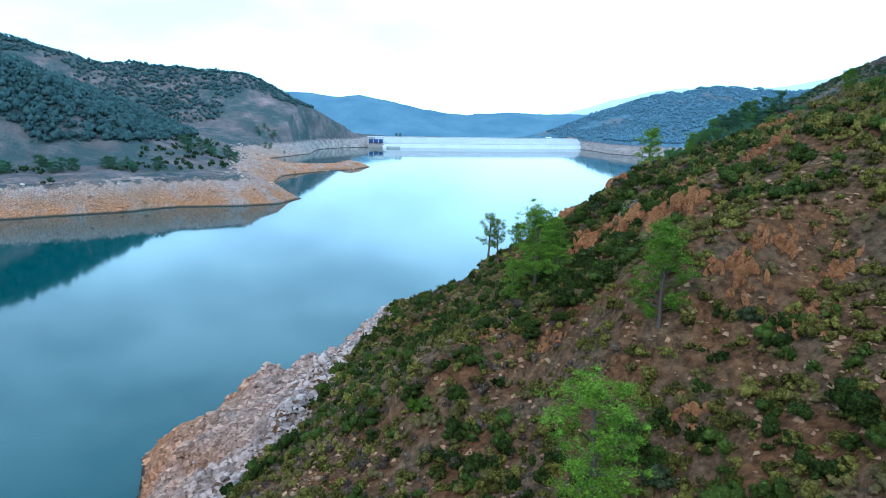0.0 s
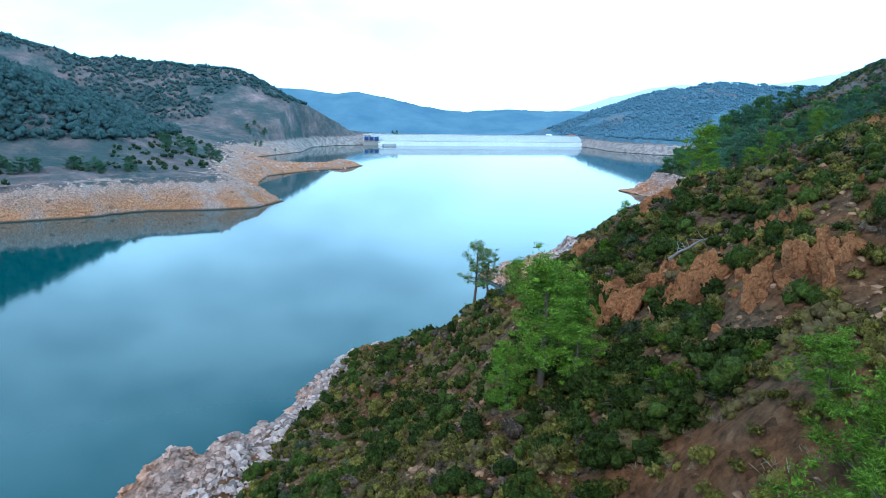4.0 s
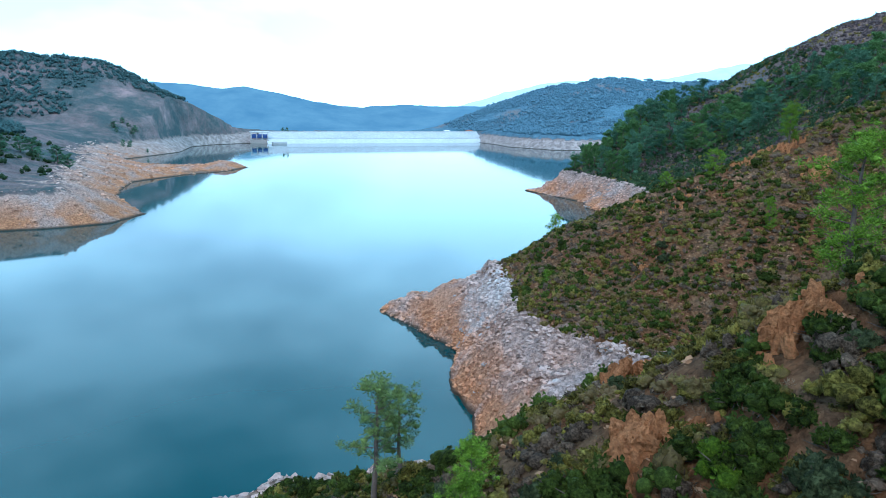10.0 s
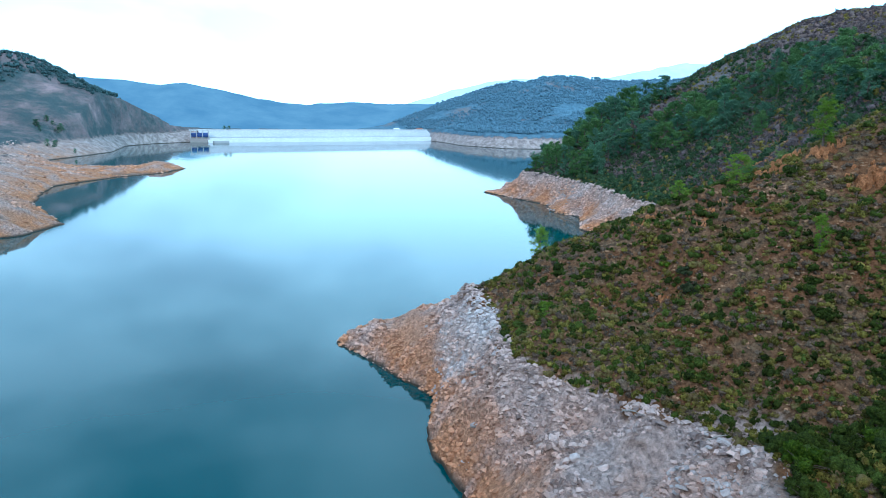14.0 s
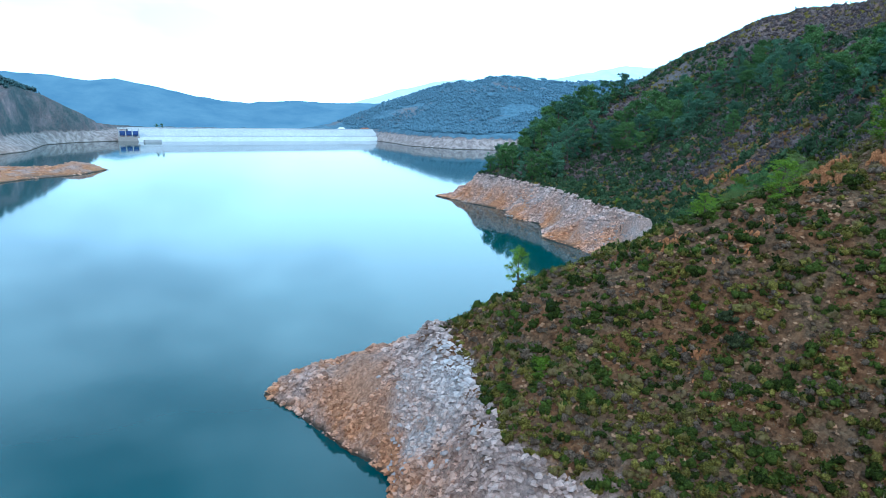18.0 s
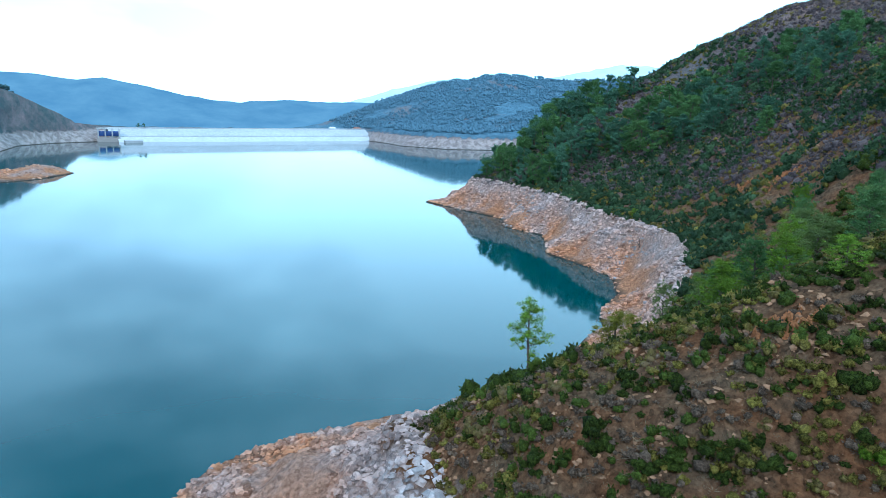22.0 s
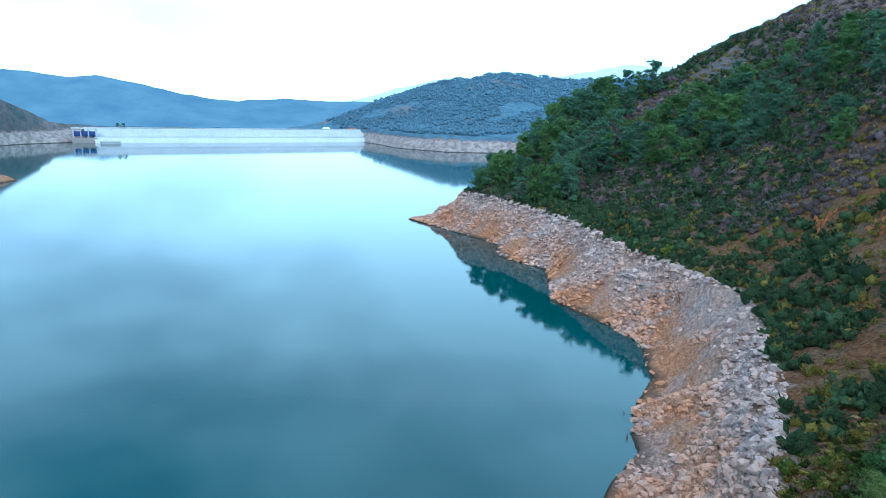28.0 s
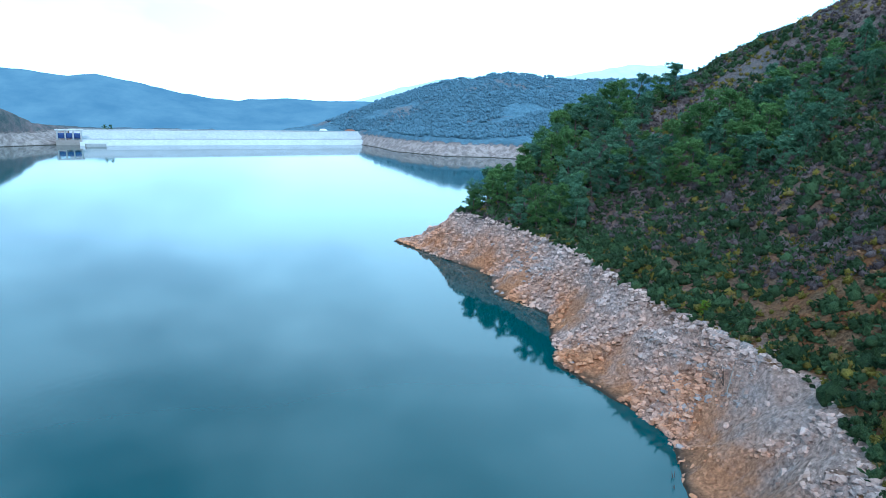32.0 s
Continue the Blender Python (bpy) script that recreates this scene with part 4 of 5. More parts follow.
for i, (px, py, h, w) in enumerate([(6.5, 31.5, 6.8, 1.15), (11.9, 39.9, 5.9, 0.95), (7.8, 58.8, 7.2, 1.1), (9.6, 60.5, 5.0, 1.0), (24.0, 80.5, 6.0, 1.0), (8.6, 77.8, 3.3, 0.9), (9.5, 81.0, 2.8, 1.0), (61, 134.5, 4.6, 0.7), (26.3, 74.2, 2.6, 1.0), (40.7, 71.5, 2.4, 1.3), (10.5, 64.5, 4.2, 1.1), (36.3, 149.5, 2.0, 1.1), (62, 150, 4.2, 1.3), (57, 154.5, 2.8, 1.4), (72.7, 147.9, 6.4, 1.0), (122.7, 266.5, 2.4, 1.1), (6.0, 58.0, 3.6, 1.25), (9.2, 57.0, 3.2, 1.3), (13.0, 43.6, 2.6, 1.3)]):
    plant(NEAR_PINES, i % 4, PINE_NEW, BRIGHT, px, py, h, i * 1.3, w)
SPARSE = "slender grey-green pine with a thin crown and bare trunk"
for i, (px, py, h) in enumerate([(6.2, 86.5, 6.6), (7.6, 87.5, 5.4), (47.5, 177.5, 8.0)]):
    plant(LONE_PINES, i, (PINE_GREY, PINE_GREY, PINE_NEW)[i], SPARSE, px, py, h, i * 2.1)
GULLY = "pale green spreading pine in the gully above the shore"
for i, (px, py, h, w) in enumerate([(66, 182, 6.8, 0.6), (71, 179.5, 6.6, 1.25), (79, 183, 9.5, 1.0), (84, 180, 9.5, 1.15), (90, 187, 8.5, 1.1), (76.5, 176, 6.0, 1.2), (97, 193, 7.5, 1.1), (86, 192, 6.0, 1.2), (103, 198, 7.0, 1.0), (94, 181, 7.5, 1.2), (110, 205, 6.0, 1.1), (101, 186, 7.0, 1.1), (75.7, 187.5, 6.0, 1.1), (72, 172.5, 6.5, 1.1), (82, 172, 7.5, 1.1), (92, 176, 8.0, 1.0), (68, 176, 5.0, 1.2), (81, 190, 5.5, 1.2)]):
    plant(NEAR_PINES, i % 4, (PINE_GREY, PINE_NEW, PINE_MID)[i % 3], GULLY, px, py, h * 1.02, i * 1.7, w)
plant(NEAR_PINES, 1, YELLOW, "yellowing broad bush with bare grey branches by the shore", 57.5, 178.5, 5.6, 0.4, 1.3)
plant(NEAR_PINES, 3, YELLOW, "yellowing small tree above the bare shore", 63.0, 183.0, 4.2, 1.4, 1.1)

# woods on the headland
rng = np.random.RandomState(71)
# outline of the wood: from the nose of the headland up along the slope
WOOD_EDGE = [(121, 388), (124, 338), (140, 326), (152, 318), (161, 302), (163, 283), (152, 256), (152, 238), (135, 203), (150, 202), (178, 236), (203, 276), (221, 296), (216, 322), (201, 340), (192, 362), (180, 392), (150, 405)]
x, y = spread_over(2600, (118, 226, 200, 408), 70)
ok = (top_line(x, y) > 1.5) & (inland(x, y, WOOD_EDGE) < 0) & (patches(x, y, 331, 22) > np.where(y < 270, 0.1, -0.55))
taken = []
for px, py in zip(x[ok], y[ok]):
    if len(taken) >= 300:
        break
    if all((px - a) ** 2 + (py - b) ** 2 > 17 for a, b in taken):
        taken.append((px, py))
WOOD = ("bluish green pine in the open wood on the headland", "mid-green bushy pine in the open wood on the headland")
for i, (px, py) in enumerate(taken):
    plant(FAR_PINES, i % 6, (PINE_OLD, PINE_MID, PINE_MID, PINE_OLD)[i % 4], WOOD[i % 4 == 1], px, py, rng.uniform(6.5, 12.5), rng.uniform(0, 6.28), rng.uniform(0.85, 1.15), "pines of the headland wood")


# ---- rocks and rubble ----
STONES = [stone_shape(300 + k, 0.35 + 0.1 * (k % 4)) for k in range(10)]
CRAGS = [solid("rock", *crag_shape(320 + k, 1.0 + 0.25 * (k % 3), 4), RUST, False) for k in range(8)]
PALE_CRAGS = [solid("boulder", *crag_shape(340 + k, 0.75), PALE, False) for k in range(5)]
SHORE_CRAGS = [solid("boulder", *crag_shape(350 + k, 0.7), RUBBLE, False) for k in range(5)]


def rubble(name, label, count, box, mat, sizes, seed, keep, sink=0.1, strike=None):
    x, y = spread_over(count, box, seed)
    ok = keep(x, y)
    x, y = x[ok], y[ok]
    rng = np.random.RandomState(seed + 1)
    s = sizes[0] + (sizes[1] - sizes[0]) * rng.rand(len(x)) ** 2.4
    at = np.column_stack([x, y, land(x, y) + s * (0.18 - sink)])
    size = np.column_stack([s * rng.uniform(0.7, 1.5, len(x)), s, s * rng.uniform(0.6, 1.1, len(x))])
    turn, kind = rng.uniform(0, 6.28, len(x)), rng.randint(0, len(STONES), len(x))
    if strike is not None:
        turn = strike + rng.normal(0, 0.25, len(x))
        size = size * (1.4, 0.8, 0.9)
    co, fa = merge([scattered(k, at[kind == i], size[kind == i], turn[kind == i]) for i, k in enumerate(STONES) if (kind == i).any()])
    return tagged(new(name, solid(name, co, fa, mat, False)), label, "stones", kind="stuff")


def bare(x, y):
    return (shore_line(x, y) > 0.2) & (top_line(x, y) < 1.2)


def ochre_patch(x, y):
    return rough_noise(x, y, 13, 3, 401) + 0.25 * (6 - land(x, y)) / 6


def pale_patch(x, y):
    return np.minimum.reduce([np.hypot(x - a, (y - b) * c) for a, b, c in ((30, 159, 0.6), (40, 120, 1.0), (-9, 99, 0.8), (118, 262, 0.5), (124, 330, 0.6))]) < 6 + 2.5 * rough_noise(x, y, 5, 2, 407)


BANDS = [((-36, 12, 30, 122), 42000), ((4, 48, 106, 202), 46000), ((44, 124, 182, 262), 52000), ((96, 136, 255, 392), 30000)]
for i, (box, n) in enumerate(BANDS):
    lo, hi = (0.14, 0.14, 0.2, 0.25)[i], (0.85, 0.85, 1.05, 1.3)[i]
    rubble("shore_rubble", "pink-grey broken stones covering the bare shore", n, box, RUBBLE, (lo, hi), 420 + 10 * i, lambda x, y: bare(x, y) & (ochre_patch(x, y) < 0.55))
    rubble("pale_rubble", "pale grey stones high on the bare shore", n // 5, box, PALE, (lo, hi), 422 + 10 * i, lambda x, y: bare(x, y) & (pale_patch(x, y) | (rough_noise(x, y, 4, 2, 409) > 0.9)))
    rubble("bedrock_slabs", "tilted slabs of pink-grey bedrock in the bare shore", n // 14, box, RUBBLE, (0.4, 1.1), 424 + 10 * i, lambda x, y: bare(x, y) & (rough_noise(x, y, 8, 2, 415) > 0.0), 0.3, (0.9, 0.5, 0.7, 1.2)[i])
rubble("hill_stones", "rust-red stones lying between the shrubs", 20000, NEAR_BOX, HILL_STONE, (0.08, 0.42), 461, lambda x, y: (top_line(x, y) > 0.5) & (from_path(x, y) < 46) & (rough_noise(x, y, 9, 3, 411) > -0.4))
rubble("hill_stones", "rust-red stones lying on the second spur", 26000, SPUR_BOX, HILL_STONE, (0.08, 0.45), 463, lambda x, y: (top_line(x, y) > 0.5) & (rough_noise(x, y, 9, 3, 411) > -0.5))
rubble("hill_stones", "grey-brown stones on the headland slope", 9000, HEAD_BOX, HILL_STONE, (0.25, 0.9), 465, lambda x, y: (top_line(x, y) > 1) & (rough_noise(x, y, 14, 3, 413) > 0.1) & (y > 200))
rubble("shore_rubble", "pink-grey stones on the far bare shore", 9000, (-190, -40, 235, 620), RUBBLE, (0.4, 1.8), 467, bare)


def boulder_at(px, py, size, meshes, label, i, rng):
    ob = new("boulder", meshes[i % len(meshes)])
    z = float(land(np.array([px]), np.array([py]))[0])
    ob.matrix_basis = Matrix.Translation((px, py, z + 0.08 * size)) @ Euler(rng.uniform(-0.4, 0.4, 3) + (0, 0, rng.uniform(0, 6.28))).to_matrix().to_4x4() @ Matrix.Diagonal((size * rng.uniform(0.8, 1.4), size, size * rng.uniform(0.6, 1.0), 1))
    return tagged(ob, label, "boulder", "boulders on the bare shore")


rng = np.random.RandomState(471)
for j, (box, n) in enumerate(BANDS):
    x, y = spread_over(600, box, 475 + j)
    ok = bare(x, y)
    for i, (px, py) in enumerate(list(zip(x[ok], y[ok]))[:60]):
        pale = i % 10 == 0
        boulder_at(float(px), float(py), float(rng.uniform(0.5, 1.3)), PALE_CRAGS if pale else SHORE_CRAGS, "pale grey angular boulder lying on the bare shore" if pale else "pink-grey angular boulder lying on the bare shore", i, rng)


def outcrop(px, py, wide, tall, count, seed, label):
    """Upright fractured rocks standing out of the slope together."""
    rng = np.random.RandomState(seed)
    root = new("rock_outcrop")
    root.empty_display_size = 0.3
    zc = float(land(np.array([px]), np.array([py]))[0])
    root.matrix_basis = Matrix.Translation((px, py, zc))
    count = int(count * 2.8)
    dx, dy = rng.normal(0, wide * 0.42, count), rng.normal(0, wide * 0.3, count)
    zs = land(px + dx, py + dy) - zc
    for i in range(count):
        ob = new("rock", CRAGS[rng.randint(len(CRAGS))])
        ob.parent = root
        s = rng.uniform(0.26, 0.66) * tall * (1.15 - 0.5 * abs(dx[i]) / wide)
        ob.matrix_basis = Matrix.Translation((dx[i], dy[i], zs[i] + 0.22 * s)) @ Euler((rng.normal(0, 0.25), rng.normal(0.2, 0.25), rng.uniform(0, 6.28))).to_matrix().to_4x4() @ Matrix.Diagonal((s * rng.uniform(0.7, 1.2), s * rng.uniform(0.6, 1.0), s * rng.uniform(0.8, 1.25), 1))
    return tagged(root, label, "rock", "rock outcrops on the slope")


CLIFF, LEDGE, SCREE = "rust-red fractured rock face breaking out of the slope", "low rust-brown rock ledge between shrubs", "weathered reddish rocks on the crest of the spur"
for i, (px, py, w, h, n, label) in enumerate([(13.6, 64.3, 2.6, 2.2, 20, CLIFF), (15.9, 65.2, 1.8, 2.0, 12, CLIFF), (15.8, 59.2, 2.2, 2.0, 18, CLIFF), (15.2, 61.4, 1.0, 1.8, 6, CLIFF), (16.6, 54.5, 2.4, 1.6, 14, CLIFF), (18.6, 53.5, 2.0, 1.5, 10, CLIFF),
        (20.4, 60.9, 2.4, 1.0, 12, LEDGE), (14.4, 68.2, 2.0, 1.4, 12, CLIFF), (25.2, 56.7, 2.5, 1.2, 12, LEDGE), (35, 73.1, 2.5, 1.3, 10, LEDGE), (16.3, 40.2, 2.4, 1.2, 14, LEDGE), (21.5, 39.5, 1.6, 1.2, 10, LEDGE), (19.5, 42.2, 2.6, 1.0, 12, LEDGE),
        (19.4, 77.3, 1.8, 1.9, 12, LEDGE), (13.9, 76.9, 1.7, 1.9, 12, LEDGE), (18.2, 86.2, 1.8, 1.7, 12, LEDGE), (21.4, 87.6, 2.0, 1.6, 12, LEDGE), (11.5, 73.5, 1.5, 1.2, 9, LEDGE), (71.2, 138.8, 3.0, 2.0, 16, CLIFF), (71.4, 146, 2.6, 1.8, 14, CLIFF), (52.0, 153.2, 3.2, 1.1, 18, SCREE), (56, 148, 3.4, 1.0, 16, SCREE), (66, 148.5, 3.0, 1.4, 14, SCREE),
        (71.5, 153, 2.6, 1.8, 12, CLIFF), (48.3, 143.2, 2.0, 0.8, 10, LEDGE), (131, 228.6, 4.5, 1.6, 16, LEDGE), (138, 247, 4.0, 1.4, 14, LEDGE), (-5.4, 98.2, 1.6, 1.2, 10, CLIFF), (7.2, 47.2, 1.6, 0.9, 9, LEDGE), (3.0, 50.5, 1.4, 0.8, 8, LEDGE), (12, 35, 1.6, 0.9, 9, LEDGE), (18, 36.5, 1.8, 1.1, 10, LEDGE)]):
    outcrop(px, py, w, h, n, 500 + i, label)

# ---- dead wood ----
def fallen_tree(px, py, length, turn, seed, branches, label):
    rng = np.random.RandomState(seed)
    root = new("fallen_tree")
    root.empty_display_size = 0.2
    z0 = float(land(np.array([px]), np.array([py]))[0])
    d = np.array([np.cos(turn), np.sin(turn)])
    z1 = float(land(np.array([px + d[0] * length]), np.array([py + d[1] * length]))[0])
    root.matrix_basis = Matrix.Translation((px, py, z0))
    ends = np.array([(0, 0, 0.45), (d[0] * length * 0.5, d[1] * length * 0.5, (z1 - z0) * 0.5 + 0.75), (d[0] * length, d[1] * length, z1 - z0 + 0.6)])
    f = np.linspace(0, 1, 9)
    line = np.column_stack([np.interp(f, (0, 0.5, 1), ends[:, k]) for k in range(3)]) + rng.normal(0, 0.045, (9, 3))
    part("trunk", tube(line, 0.085 * (1 - f) ** 0.7 + 0.018, 7), DEADWOOD, root)
    for _ in range(branches):
        f = rng.uniform(0.05, 0.9)
        foot = ends[0] + (ends[2] - ends[0]) * f + (0, 0, 0.25 * (1 - abs(2 * f - 1)))
        way = unit(rng.normal(size=3) + (0, 0, 0.25)) * rng.uniform(0.4, 1.0)
        part("branch", tube([foot, foot + way * 0.35 + rng.normal(0, 0.07, 3), foot + way * 0.7 + rng.normal(0, 0.09, 3), foot + way], [0.03, 0.022, 0.014, 0.005], 5), DEADWOOD, root)
    return tagged(root, label, "dead tree")


fallen_tree(16.9, 66.6, 3.9, -1.15, 601, 16, "bleached fallen trunk with bare branches among shrubs")
fallen_tree(36.6, 130.9, 2.6, -1.2, 603, 1, "straight bleached log lying on the bare shore")
fallen_tree(40.5, 124.0, 2.2, -0.5, 604, 2, "bleached log at the edge of the shrubs")
fallen_tree(115.6, 252.6, 2.4, 0.6, 605, 5, "bleached fallen branch on pale rubble")


def snag(px, py, height, seed):
    rng = np.random.RandomState(seed)
    root = new("dead_shrub")
    root.empty_display_size = 0.2
    root.matrix_basis = Matrix.Translation((px, py, float(land(np.array([px]), np.array([py]))[0])))
    for _ in range(rng.randint(3, 6)):
        d = unit(rng.normal(size=3) * (0.4, 0.4, 0.2) + (0, 0, 1))
        part("stem", tube([(0, 0, -0.2), d * height * 0.5 + rng.normal(0, 0.05, 3), d * height * rng.uniform(0.6, 1.0)], [0.05, 0.035, 0.01], 5), BARK, root)
    return tagged(root, "bare drowned shrub standing at the waterline", "dead shrub", "drowned shrubs at the waterline")


for i, (px, py, h) in enumerate([(87, 226, 1.6), (80.5, 221, 1.5), (77.5, 219.5, 1.3), (93.5, 237, 1.2), (103.5, 246.5, 1.6), (102.2, 244.8, 1.4), (71.5, 211.5, 1.0), (91, 232, 1.3)]):
    snag(px, py, h, 620 + i)
snag(116.4, 254.2, 4.0, 640)["label"] = "tall bare dead stem standing on pale rubble"

rng = np.random.RandomState(651)
x, y = spread_over(9000, (-20, 136, 40, 390), 652)
ok = (top_line(x, y) > -4.5) & (top_line(x, y) < 0.8) & (rough_noise(x, y, 12, 2, 419) > -0.1) & (x > 20)
x, y = x[ok][:900], y[ok][:900]
stick = tube([(-0.5, 0, 0), (0, 0.03, 0.02), (0.5, 0, 0)], [0.03, 0.026, 0.012], 4)
long = rng.uniform(0.5, 2.2, len(x))
co, fa = scattered(stick, np.column_stack([x, y, land(x, y) + 0.14]), np.column_stack([long, np.ones(len(x)), np.ones(len(x))]), rng.uniform(0, 6.28, len(x)))
tagged(new("driftwood", solid("driftwood", co, fa, DEADWOOD)), "bleached sticks stranded along the old water level", "driftwood", kind="stuff")

# ---- the dam ----
RIPRAP = plain("pale_riprap", (0.32, 0.325, 0.33), (0.64, 0.64, 0.64), 0.9, 0.35)
CONCRETE = plain("weathered_concrete", (0.3, 0.3, 0.3), (0.55, 0.54, 0.53), 0.85, 0.8)
ASPHALT = plain("crest_road_asphalt", (0.04, 0.04, 0.042), (0.08, 0.08, 0.082), 0.9, 1.5)
GATE_BLUE = plain("blue_painted_steel", (0.012, 0.04, 0.16), (0.03, 0.08, 0.28), 0.45, 2.0, 0.5, 0.05)
SILL = plain("stained_concrete", (0.22, 0.19, 0.17), (0.42, 0.36, 0.33), 0.9, 0.5)
WHITE = plain("white_paint", (0.66, 0.66, 0.65), (0.84, 0.84, 0.83), 0.6, 1.5)
TILE_RED = plain("roof_tiles", (0.22, 0.08, 0.05), (0.4, 0.17, 0.1), 0.85, 2.0)
DARK_GLASS = plain("dark_window_glass", (0.02, 0.025, 0.03), (0.05, 0.055, 0.06), 0.15, 1.0, 0.5, 0.0)
A, B = np.array([-66.0, 857.0]), np.array([212.0, 931.0])
ALONG = (B - A) / np.linalg.norm(B - A)
BACK = np.array([-ALONG[1], ALONG[0]])


def extruded(profile, s0, s1, cuts):
    """A prism along the dam: profile of (back, height) points, from s0 to s1 metres."""
    ss = np.linspace(s0, s1, cuts + 1)
    k = len(profile)
    co = np.array([(*(A + ALONG * s + BACK * b), z) for s in ss for b, z in profile])
    f = [(i * k + j, i * k + (j + 1) % k, (i + 1) * k + (j + 1) % k, (i + 1) * k + j) for i in range(cuts) for j in range(k)]
    return co, np.array(f)


LEN = float(np.linalg.norm(B - A))
dam = new("dam")
tagged(dam, "long pale rockfill dam with a low parapet along its crest", "dam")
part("lower_face", extruded([(-14, -7), (0, 0.2), (9, 4.8), (12, 5.0), (12, -7)], 0, LEN, 40), RIPRAP, dam)
part("upper_face", extruded([(12, 5.0), (20, 9.2), (22.5, 9.4), (29, 12.9), (38, 12.9), (90, -9), (12, -9)], -6, LEN + 4, 40), RIPRAP, dam)
part("crest_road", extruded([(30.5, 12.86), (30.5, 13.0), (36.5, 13.0), (36.5, 12.86)], -6, LEN + 4, 12), ASPHALT, dam)
part("parapet", extruded([(29.2, 12.8), (29.2, 14.0), (29.7, 14.0), (29.7, 12.8)], -6, LEN + 4, 40), CONCRETE, dam)
part("back_parapet", extruded([(37.2, 12.8), (37.2, 13.7), (37.6, 13.7), (37.6, 12.8)], -6, LEN + 4, 40), CONCRETE, dam)
part("berm_kerb", extruded([(11.4, 4.9), (11.4, 5.5), (11.9, 5.5), (11.9, 4.9)], 0, LEN, 20), CONCRETE, dam)


def block(cx, cy, cz, w, d, h, turn=0.0, bevel=0.05):
    bm = bmesh.new()
    bmesh.ops.create_cube(bm, size=1)
    bmesh.ops.scale(bm, vec=(w, d, h), verts=bm.verts)
    bmesh.ops.bevel(bm, geom=bm.edges[:], offset=min(bevel, 0.2 * min(w, d, h)), segments=1, affect="EDGES")
    bmesh.ops.transform(bm, matrix=Matrix.Translation((cx, cy, cz)) @ Matrix.Rotation(turn, 4, "Z"), verts=bm.verts)
    me = bpy.data.meshes.new("block")
    bm.to_mesh(me)
    bm.free()
    return me


def dressed(me, mat):
    me.materials.append(mat)
    return me


# gated spillway beside the left end of the dam
spill = new("spillway")
spill.matrix_basis = Matrix.Translation((-76, 867, 2.5)) @ Matrix.Rotation(0.1, 4, "Z") @ Matrix.Diagonal((0.7, 0.7, 0.7, 1))
tagged(spill, "concrete spillway with three blue steel gates", "spillway")
for k in range(4):
    part("pier", dressed(block(-13.5 + 9 * k, 0, 7.2, 1.5, 9, 14.4), CONCRETE), CONCRETE, spill)
    part("lamp_post", tube([(-13.5 + 9 * k, -3, 14.3), (-13.5 + 9 * k, -3, 18.0)], [0.15, 0.1], 6), CONCRETE, spill)
for k in range(3):
    a = np.linspace(-0.5, 0.75, 9)
    arc = [(-2.0 - 6.5 * (np.cos(t) - 1) * 0.4, 7.6 + 6.0 * np.sin(t)) for t in a]
    co = [(x0, yy + off, zz) for off in (0.0, 0.35) for yy, zz in arc for x0 in (-12.7 + 9 * k, -5.3 + 9 * k)]
    n = len(arc)
    f = [(2 * i, 2 * i + 1, 2 * i + 3, 2 * i + 2) for i in range(n - 1)] + [(2 * n + 2 * i, 2 * n + 2 * i + 2, 2 * n + 2 * i + 3, 2 * n + 2 * i + 1) for i in range(n - 1)]
    f += [(2 * n - 2, 2 * n - 1, 4 * n - 1, 4 * n - 2), (0, 2 * n, 2 * n + 1, 1)]
    gate = part("gate", (np.array(co, float), np.array(f)), GATE_BLUE, spill, "curved blue steel gate")
    for j in range(3):
        part("rib", dressed(block(-11.2 + 9 * k + 2.2 * j, -2.3, 7.8, 0.3, 0.4, 6.0), GATE_BLUE), GATE_BLUE, gate)
part("bridge_deck", dressed(block(0, 0.5, 14.9, 32, 6, 1.0), CONCRETE), CONCRETE, spill)
part("sill", dressed(block(0, -1, -1.8, 30, 12, 9.0), SILL), SILL, spill)
part("railing", dressed(block(0, -2.4, 16.0, 32, 0.15, 1.0), WHITE), WHITE, spill)
jetty = tagged(new("jetty", dressed(block(-52, 848, 0.8, 16, 9, 3.2, 0.26), CONCRETE)), "low concrete slab jutting into the water by the dam", "jetty")


def house(px, py, pz, w, d, h, turn, roof_mat, label):
    root = new("house")
    root.matrix_basis = Matrix.Translation((px, py, pz)) @ Matrix.Rotation(turn, 4, "Z")
    part("walls", dressed(block(0, 0, h / 2 - 0.5, w, d, h + 1), WHITE), WHITE, root)
    co = [(-w / 2 - 0.4, -d / 2 - 0.4, h), (w / 2 + 0.4, -d / 2 - 0.4, h), (w / 2 + 0.4, d / 2 + 0.4, h), (-w / 2 - 0.4, d / 2 + 0.4, h), (-w / 2 + 1, 0, h + 1.6), (w / 2 - 1, 0, h + 1.6)]
    roof = bpy.data.meshes.new("roof")
    roof.from_pydata(co, [], [(0, 1, 5, 4), (2, 3, 4, 5), (1, 2, 5), (3, 0, 4), (3, 2, 1, 0)])
    part("roof", dressed(roof, roof_mat), roof_mat, root)
    for k in range(3):
        part("window", dressed(block(-w / 3 + k * w / 3, -d / 2 - 0.03, h * 0.55, 1.1, 0.1, 1.2, 0, 0.02), DARK_GLASS), DARK_GLASS, root)
    return tagged(root, label, "house", "houses by the dam")


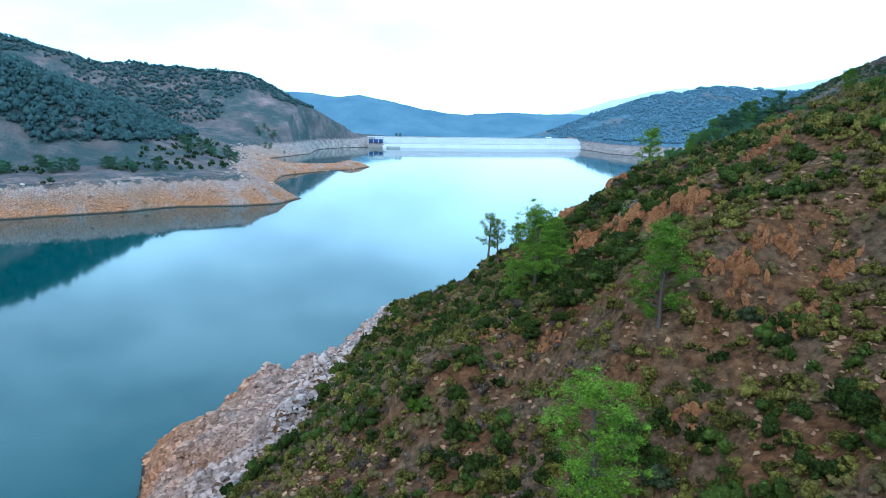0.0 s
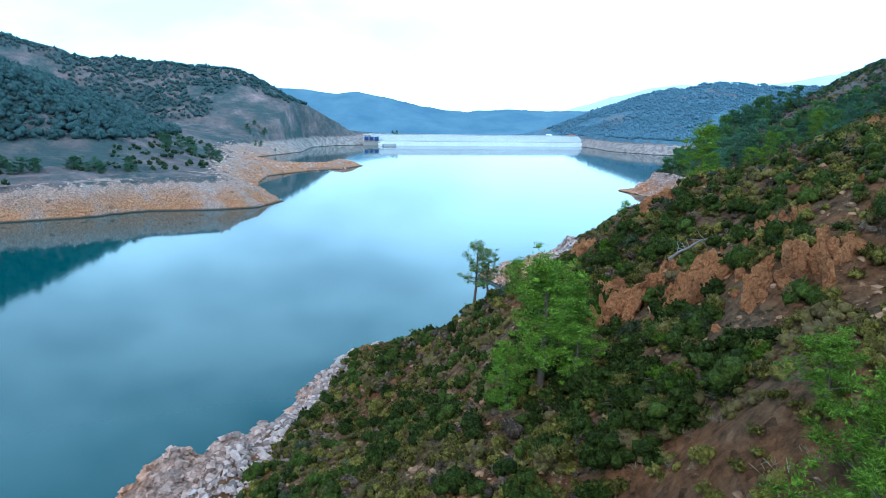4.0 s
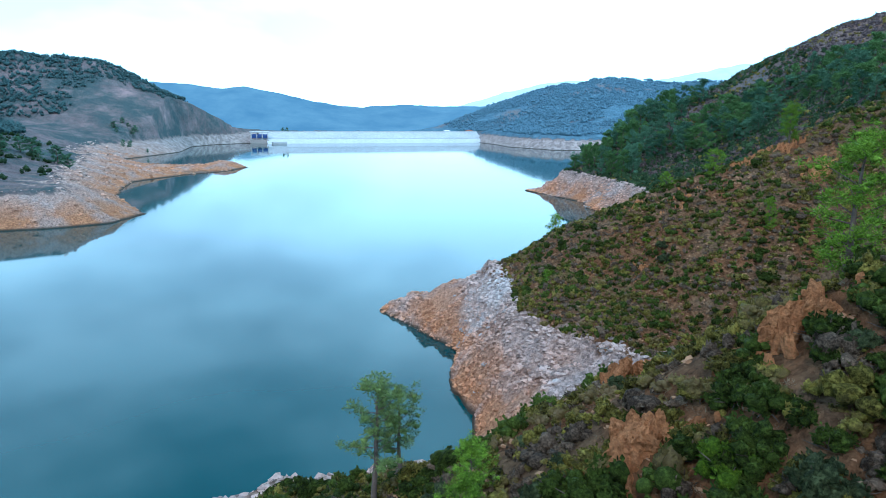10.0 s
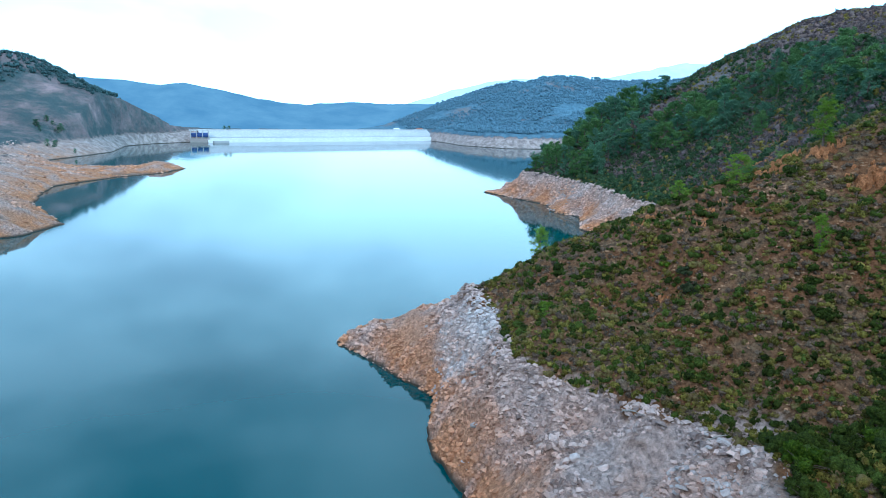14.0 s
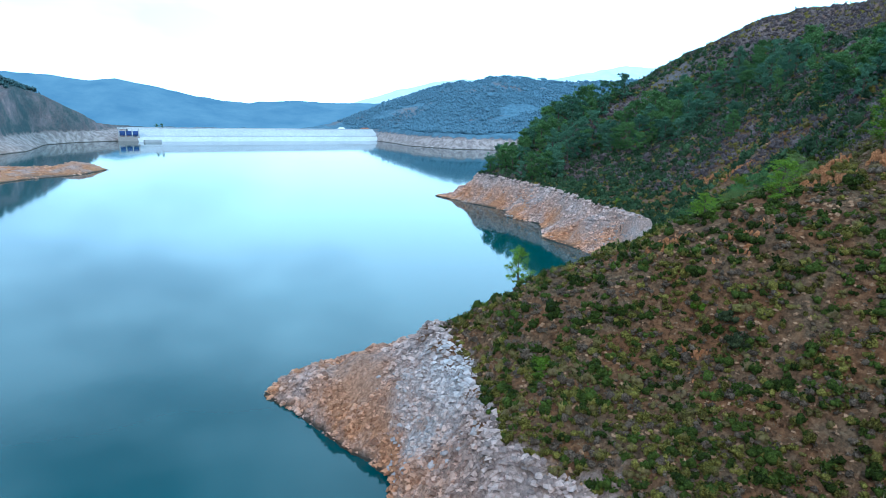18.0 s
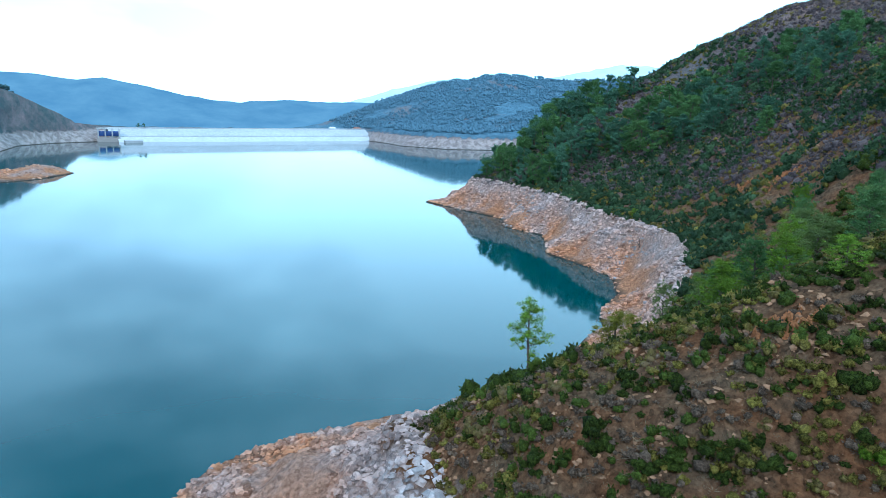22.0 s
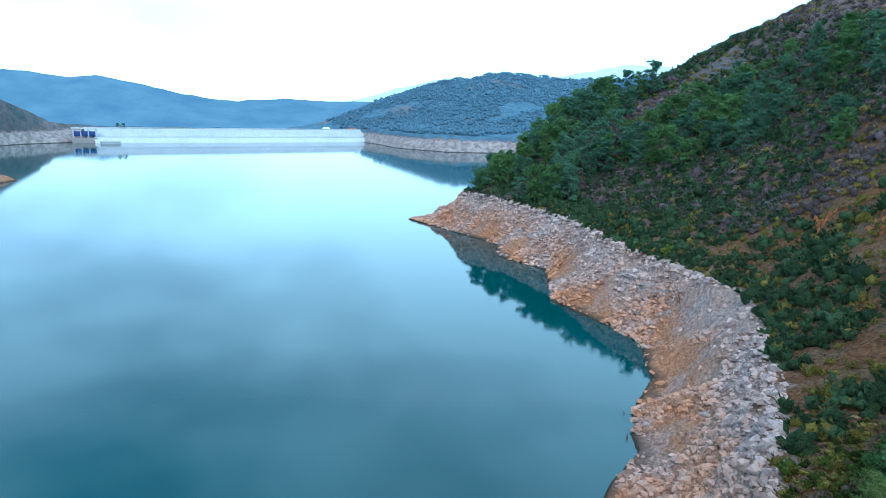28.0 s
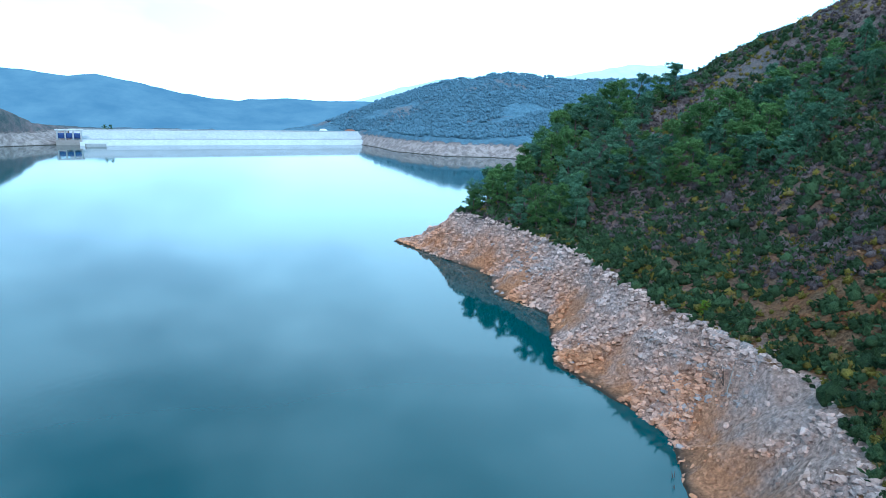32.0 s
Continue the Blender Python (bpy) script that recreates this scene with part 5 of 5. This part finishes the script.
for px, py, w, h, turn, roof in ((186, 985, 12, 4.5, 0.2, WHITE), (204, 990, 10, 3.6, 0.4, TILE_RED), (172, 992, 8, 3.4, 0.1, WHITE)):
    house(px, py, float(land(np.array([px * 1.0]), np.array([py * 1.0]))[0]) + 0.2, w, 7, h, turn, roof, "small white house on the slope beyond the dam")

# ---- woods and trees round the lake ----
BANK = "dark green bushy pine on the bare bank across the lake"
rng = np.random.RandomState(701)
for cx, cy, n, sx, sy, h in ((-139, 306, 7, 9, 4, 6.5), (-140, 404, 9, 10, 6, 8.0), (-163, 292, 4, 3, 3, 6.5), (-178, 281, 4, 5, 3, 6.0), (-176, 297, 3, 3, 3, 5.0), (-130, 311, 3, 4, 3, 4.5), (-155, 640, 4, 10, 6, 5.0), (-165, 668, 5, 12, 6, 5.0), (-45, 893, 2, 5, 1, 7.0)):
    for _ in range(n):
        px, py = cx + rng.normal(0, sx), cy + rng.normal(0, sy)
        ob = plant(FAR_PINES, rng.randint(6), PINE_OLD, BANK, px, py, h * rng.uniform(0.7, 1.2), rng.uniform(0, 6.28), rng.uniform(1.1, 1.5), "pines on the far bank")
        if cy > 880:
            ob.location.z = 12.4


def clump_shape(seed):
    """The rounded crown of a far tree, a few lobes with a ragged outline."""
    rng = np.random.RandomState(seed)
    out = [lump(rng.normal(0, 0.2, 3) * (1, 1, 0.7) + (0, 0, 0.6), rng.uniform(0.3, 0.45), 1.0, 1, rng, 0.3, -0.7) for _ in range(2)]
    d = unit(rng.normal(size=(6, 3)) + (0, 0, 0.4))
    co, f = kites(d * 0.35 + (0, 0, 0.62), d, rng.uniform(0.2, 0.4, 6), rng.uniform(0.08, 0.14, 6), rng)
    return merge([*out, (co, halved(f))])


CLUMPS = [clump_shape(720 + k) for k in range(5)]


def woods(name, label, count, box, mat, sizes, seed, keep):
    x, y = spread_over(count, box, seed)
    ok = keep(x, y)
    x, y = x[ok], y[ok]
    rng = np.random.RandomState(seed + 1)
    s = rng.uniform(sizes[0], sizes[1], len(x))
    at = np.column_stack([x, y, land(x, y) - 0.12 * s])
    turn, kind = rng.uniform(0, 6.28, len(x)), rng.randint(0, len(CLUMPS), len(x))
    co, fa = merge([scattered(k, at[kind == i], s[kind == i], turn[kind == i]) for i, k in enumerate(CLUMPS) if (kind == i).any()])
    return tagged(new(name, solid(name, co, fa, mat)), label, "woods", kind="stuff")


# needle colour lightened towards blue to stand in for haze
HAZE_BLUE = leaves_material("haze_tinted_needles", (0.1, 0.185, 0.24), (0.22, 0.36, 0.45))
woods("near_left_woods", "pine wood on the hill across the lake, greyed blue for haze", 10000, (-420, -150, 330, 520), HAZY_PINES, (1.8, 5.4), 731, lambda x, y: (land(x, y) > 24) & (top_line(x, y) > 20) & (rough_noise(x, y, 60, 3, 733) > -0.7))
woods("hill_woods", "scattered pines over the brown hill beyond", 9000, (-620, -150, 560, 900), HAZY_PINES, (2.2, 4.4), 741, lambda x, y: (land(x, y) > 30) & (rough_noise(x, y, 110, 4, 743) - 0.0022 * (x + 330) + 0.004 * (land(x, y) - 60) > -0.15))
woods("dam_hill_woods", "pine wood on the hill behind the dam, its green blued for haze", 19000, (225, 1000, 760, 1330), HAZE_BLUE, (2.0, 5.0), 751, lambda x, y: (land(x, y) > 8) & (top_line(x, y) > 5) & (y > 660 + 0.42 * x) & (rough_noise(x, y, 120, 3, 753) > -1.0))
woods("bench_scrub", "green bushes dotted over the bench across the lake", 700, (-260, -110, 250, 480), MAQUIS, (1.2, 3.2), 761, lambda x, y: (top_line(x, y) > 1) & (top_line(x, y) < 45) & (rough_noise(x, y, 16, 3, 763) > 0.1))

# ---- the far ranges, their distance haze put in as a glow ----
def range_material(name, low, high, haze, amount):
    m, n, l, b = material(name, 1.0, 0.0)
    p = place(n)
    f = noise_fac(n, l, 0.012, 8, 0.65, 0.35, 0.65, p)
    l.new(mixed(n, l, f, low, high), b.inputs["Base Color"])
    # distance haze, put in as a blue glow of the slopes
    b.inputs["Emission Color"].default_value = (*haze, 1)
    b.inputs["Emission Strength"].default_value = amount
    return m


def far_range(name, label, line, depth, mat, rough, seed):
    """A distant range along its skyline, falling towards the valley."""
    pts = np.array(line, float)
    xs = np.linspace(pts[0, 0], pts[-1, 0], 260)
    zs = np.interp(xs, pts[:, 0], pts[:, 1])
    rows = np.linspace(0, 1, 26)
    y0 = depth
    gx = np.tile(xs, (len(rows), 1))
    gy = y0 - (rows[:, None] * 0.16 * y0) + 0 * gx
    fold = rough_noise(gx, gy, depth / 9, 4, seed)
    gz = (zs[None] + rough * rough_noise(gx, 0 * gy, depth / 60, 3, seed + 5)) * (1 - rows[:, None] ** 1.15) + fold * rough * 5 * np.sin(np.pi * rows[:, None]) - 12 * rows[:, None]
    nx = len(xs)
    i = (np.arange(len(rows) - 1)[:, None] * nx + np.arange(nx - 1)[None]).ravel()
    ob = new(name, solid(name, np.stack([gx, gy, gz], -1).reshape(-1, 3), np.stack([i, i + nx, i + nx + 1, i + 1], -1), mat))
    return tagged(ob, label, "mountains", kind="structure")


RANGE = range_material("far_range_haze_glow", (0.01, 0.03, 0.05), (0.06, 0.09, 0.1), (0.16, 0.37, 0.58), 0.7)
PEAKS = range_material("far_peaks_haze_glow", (0.3, 0.4, 0.45), (0.4, 0.5, 0.55), (0.5, 0.85, 0.98), 0.62)
far_range("backdrop_range", "blue wooded range behind the dam, its haze put in as a glow", [(-1500, 190), (-800, 135), (-446, 104), (-333, 99), (-262, 90), (-213, 98), (-126, 83), (-49, 65), (44, 51), (100, 50), (200, 57), (365, 55), (700, 70), (1300, 110)], 1900, RANGE, 1.6, 771)
far_range("backdrop_peaks", "pale blue mountains, their distance haze put in as a glow", [(300, 40), (878, 82), (1187, 173), (1468, 239), (1676, 266), (1990, 262), (2293, 281), (2665, 352), (2955, 410), (3286, 420), (3800, 380), (4500, 300)], 4500, PEAKS, 4.0, 781)
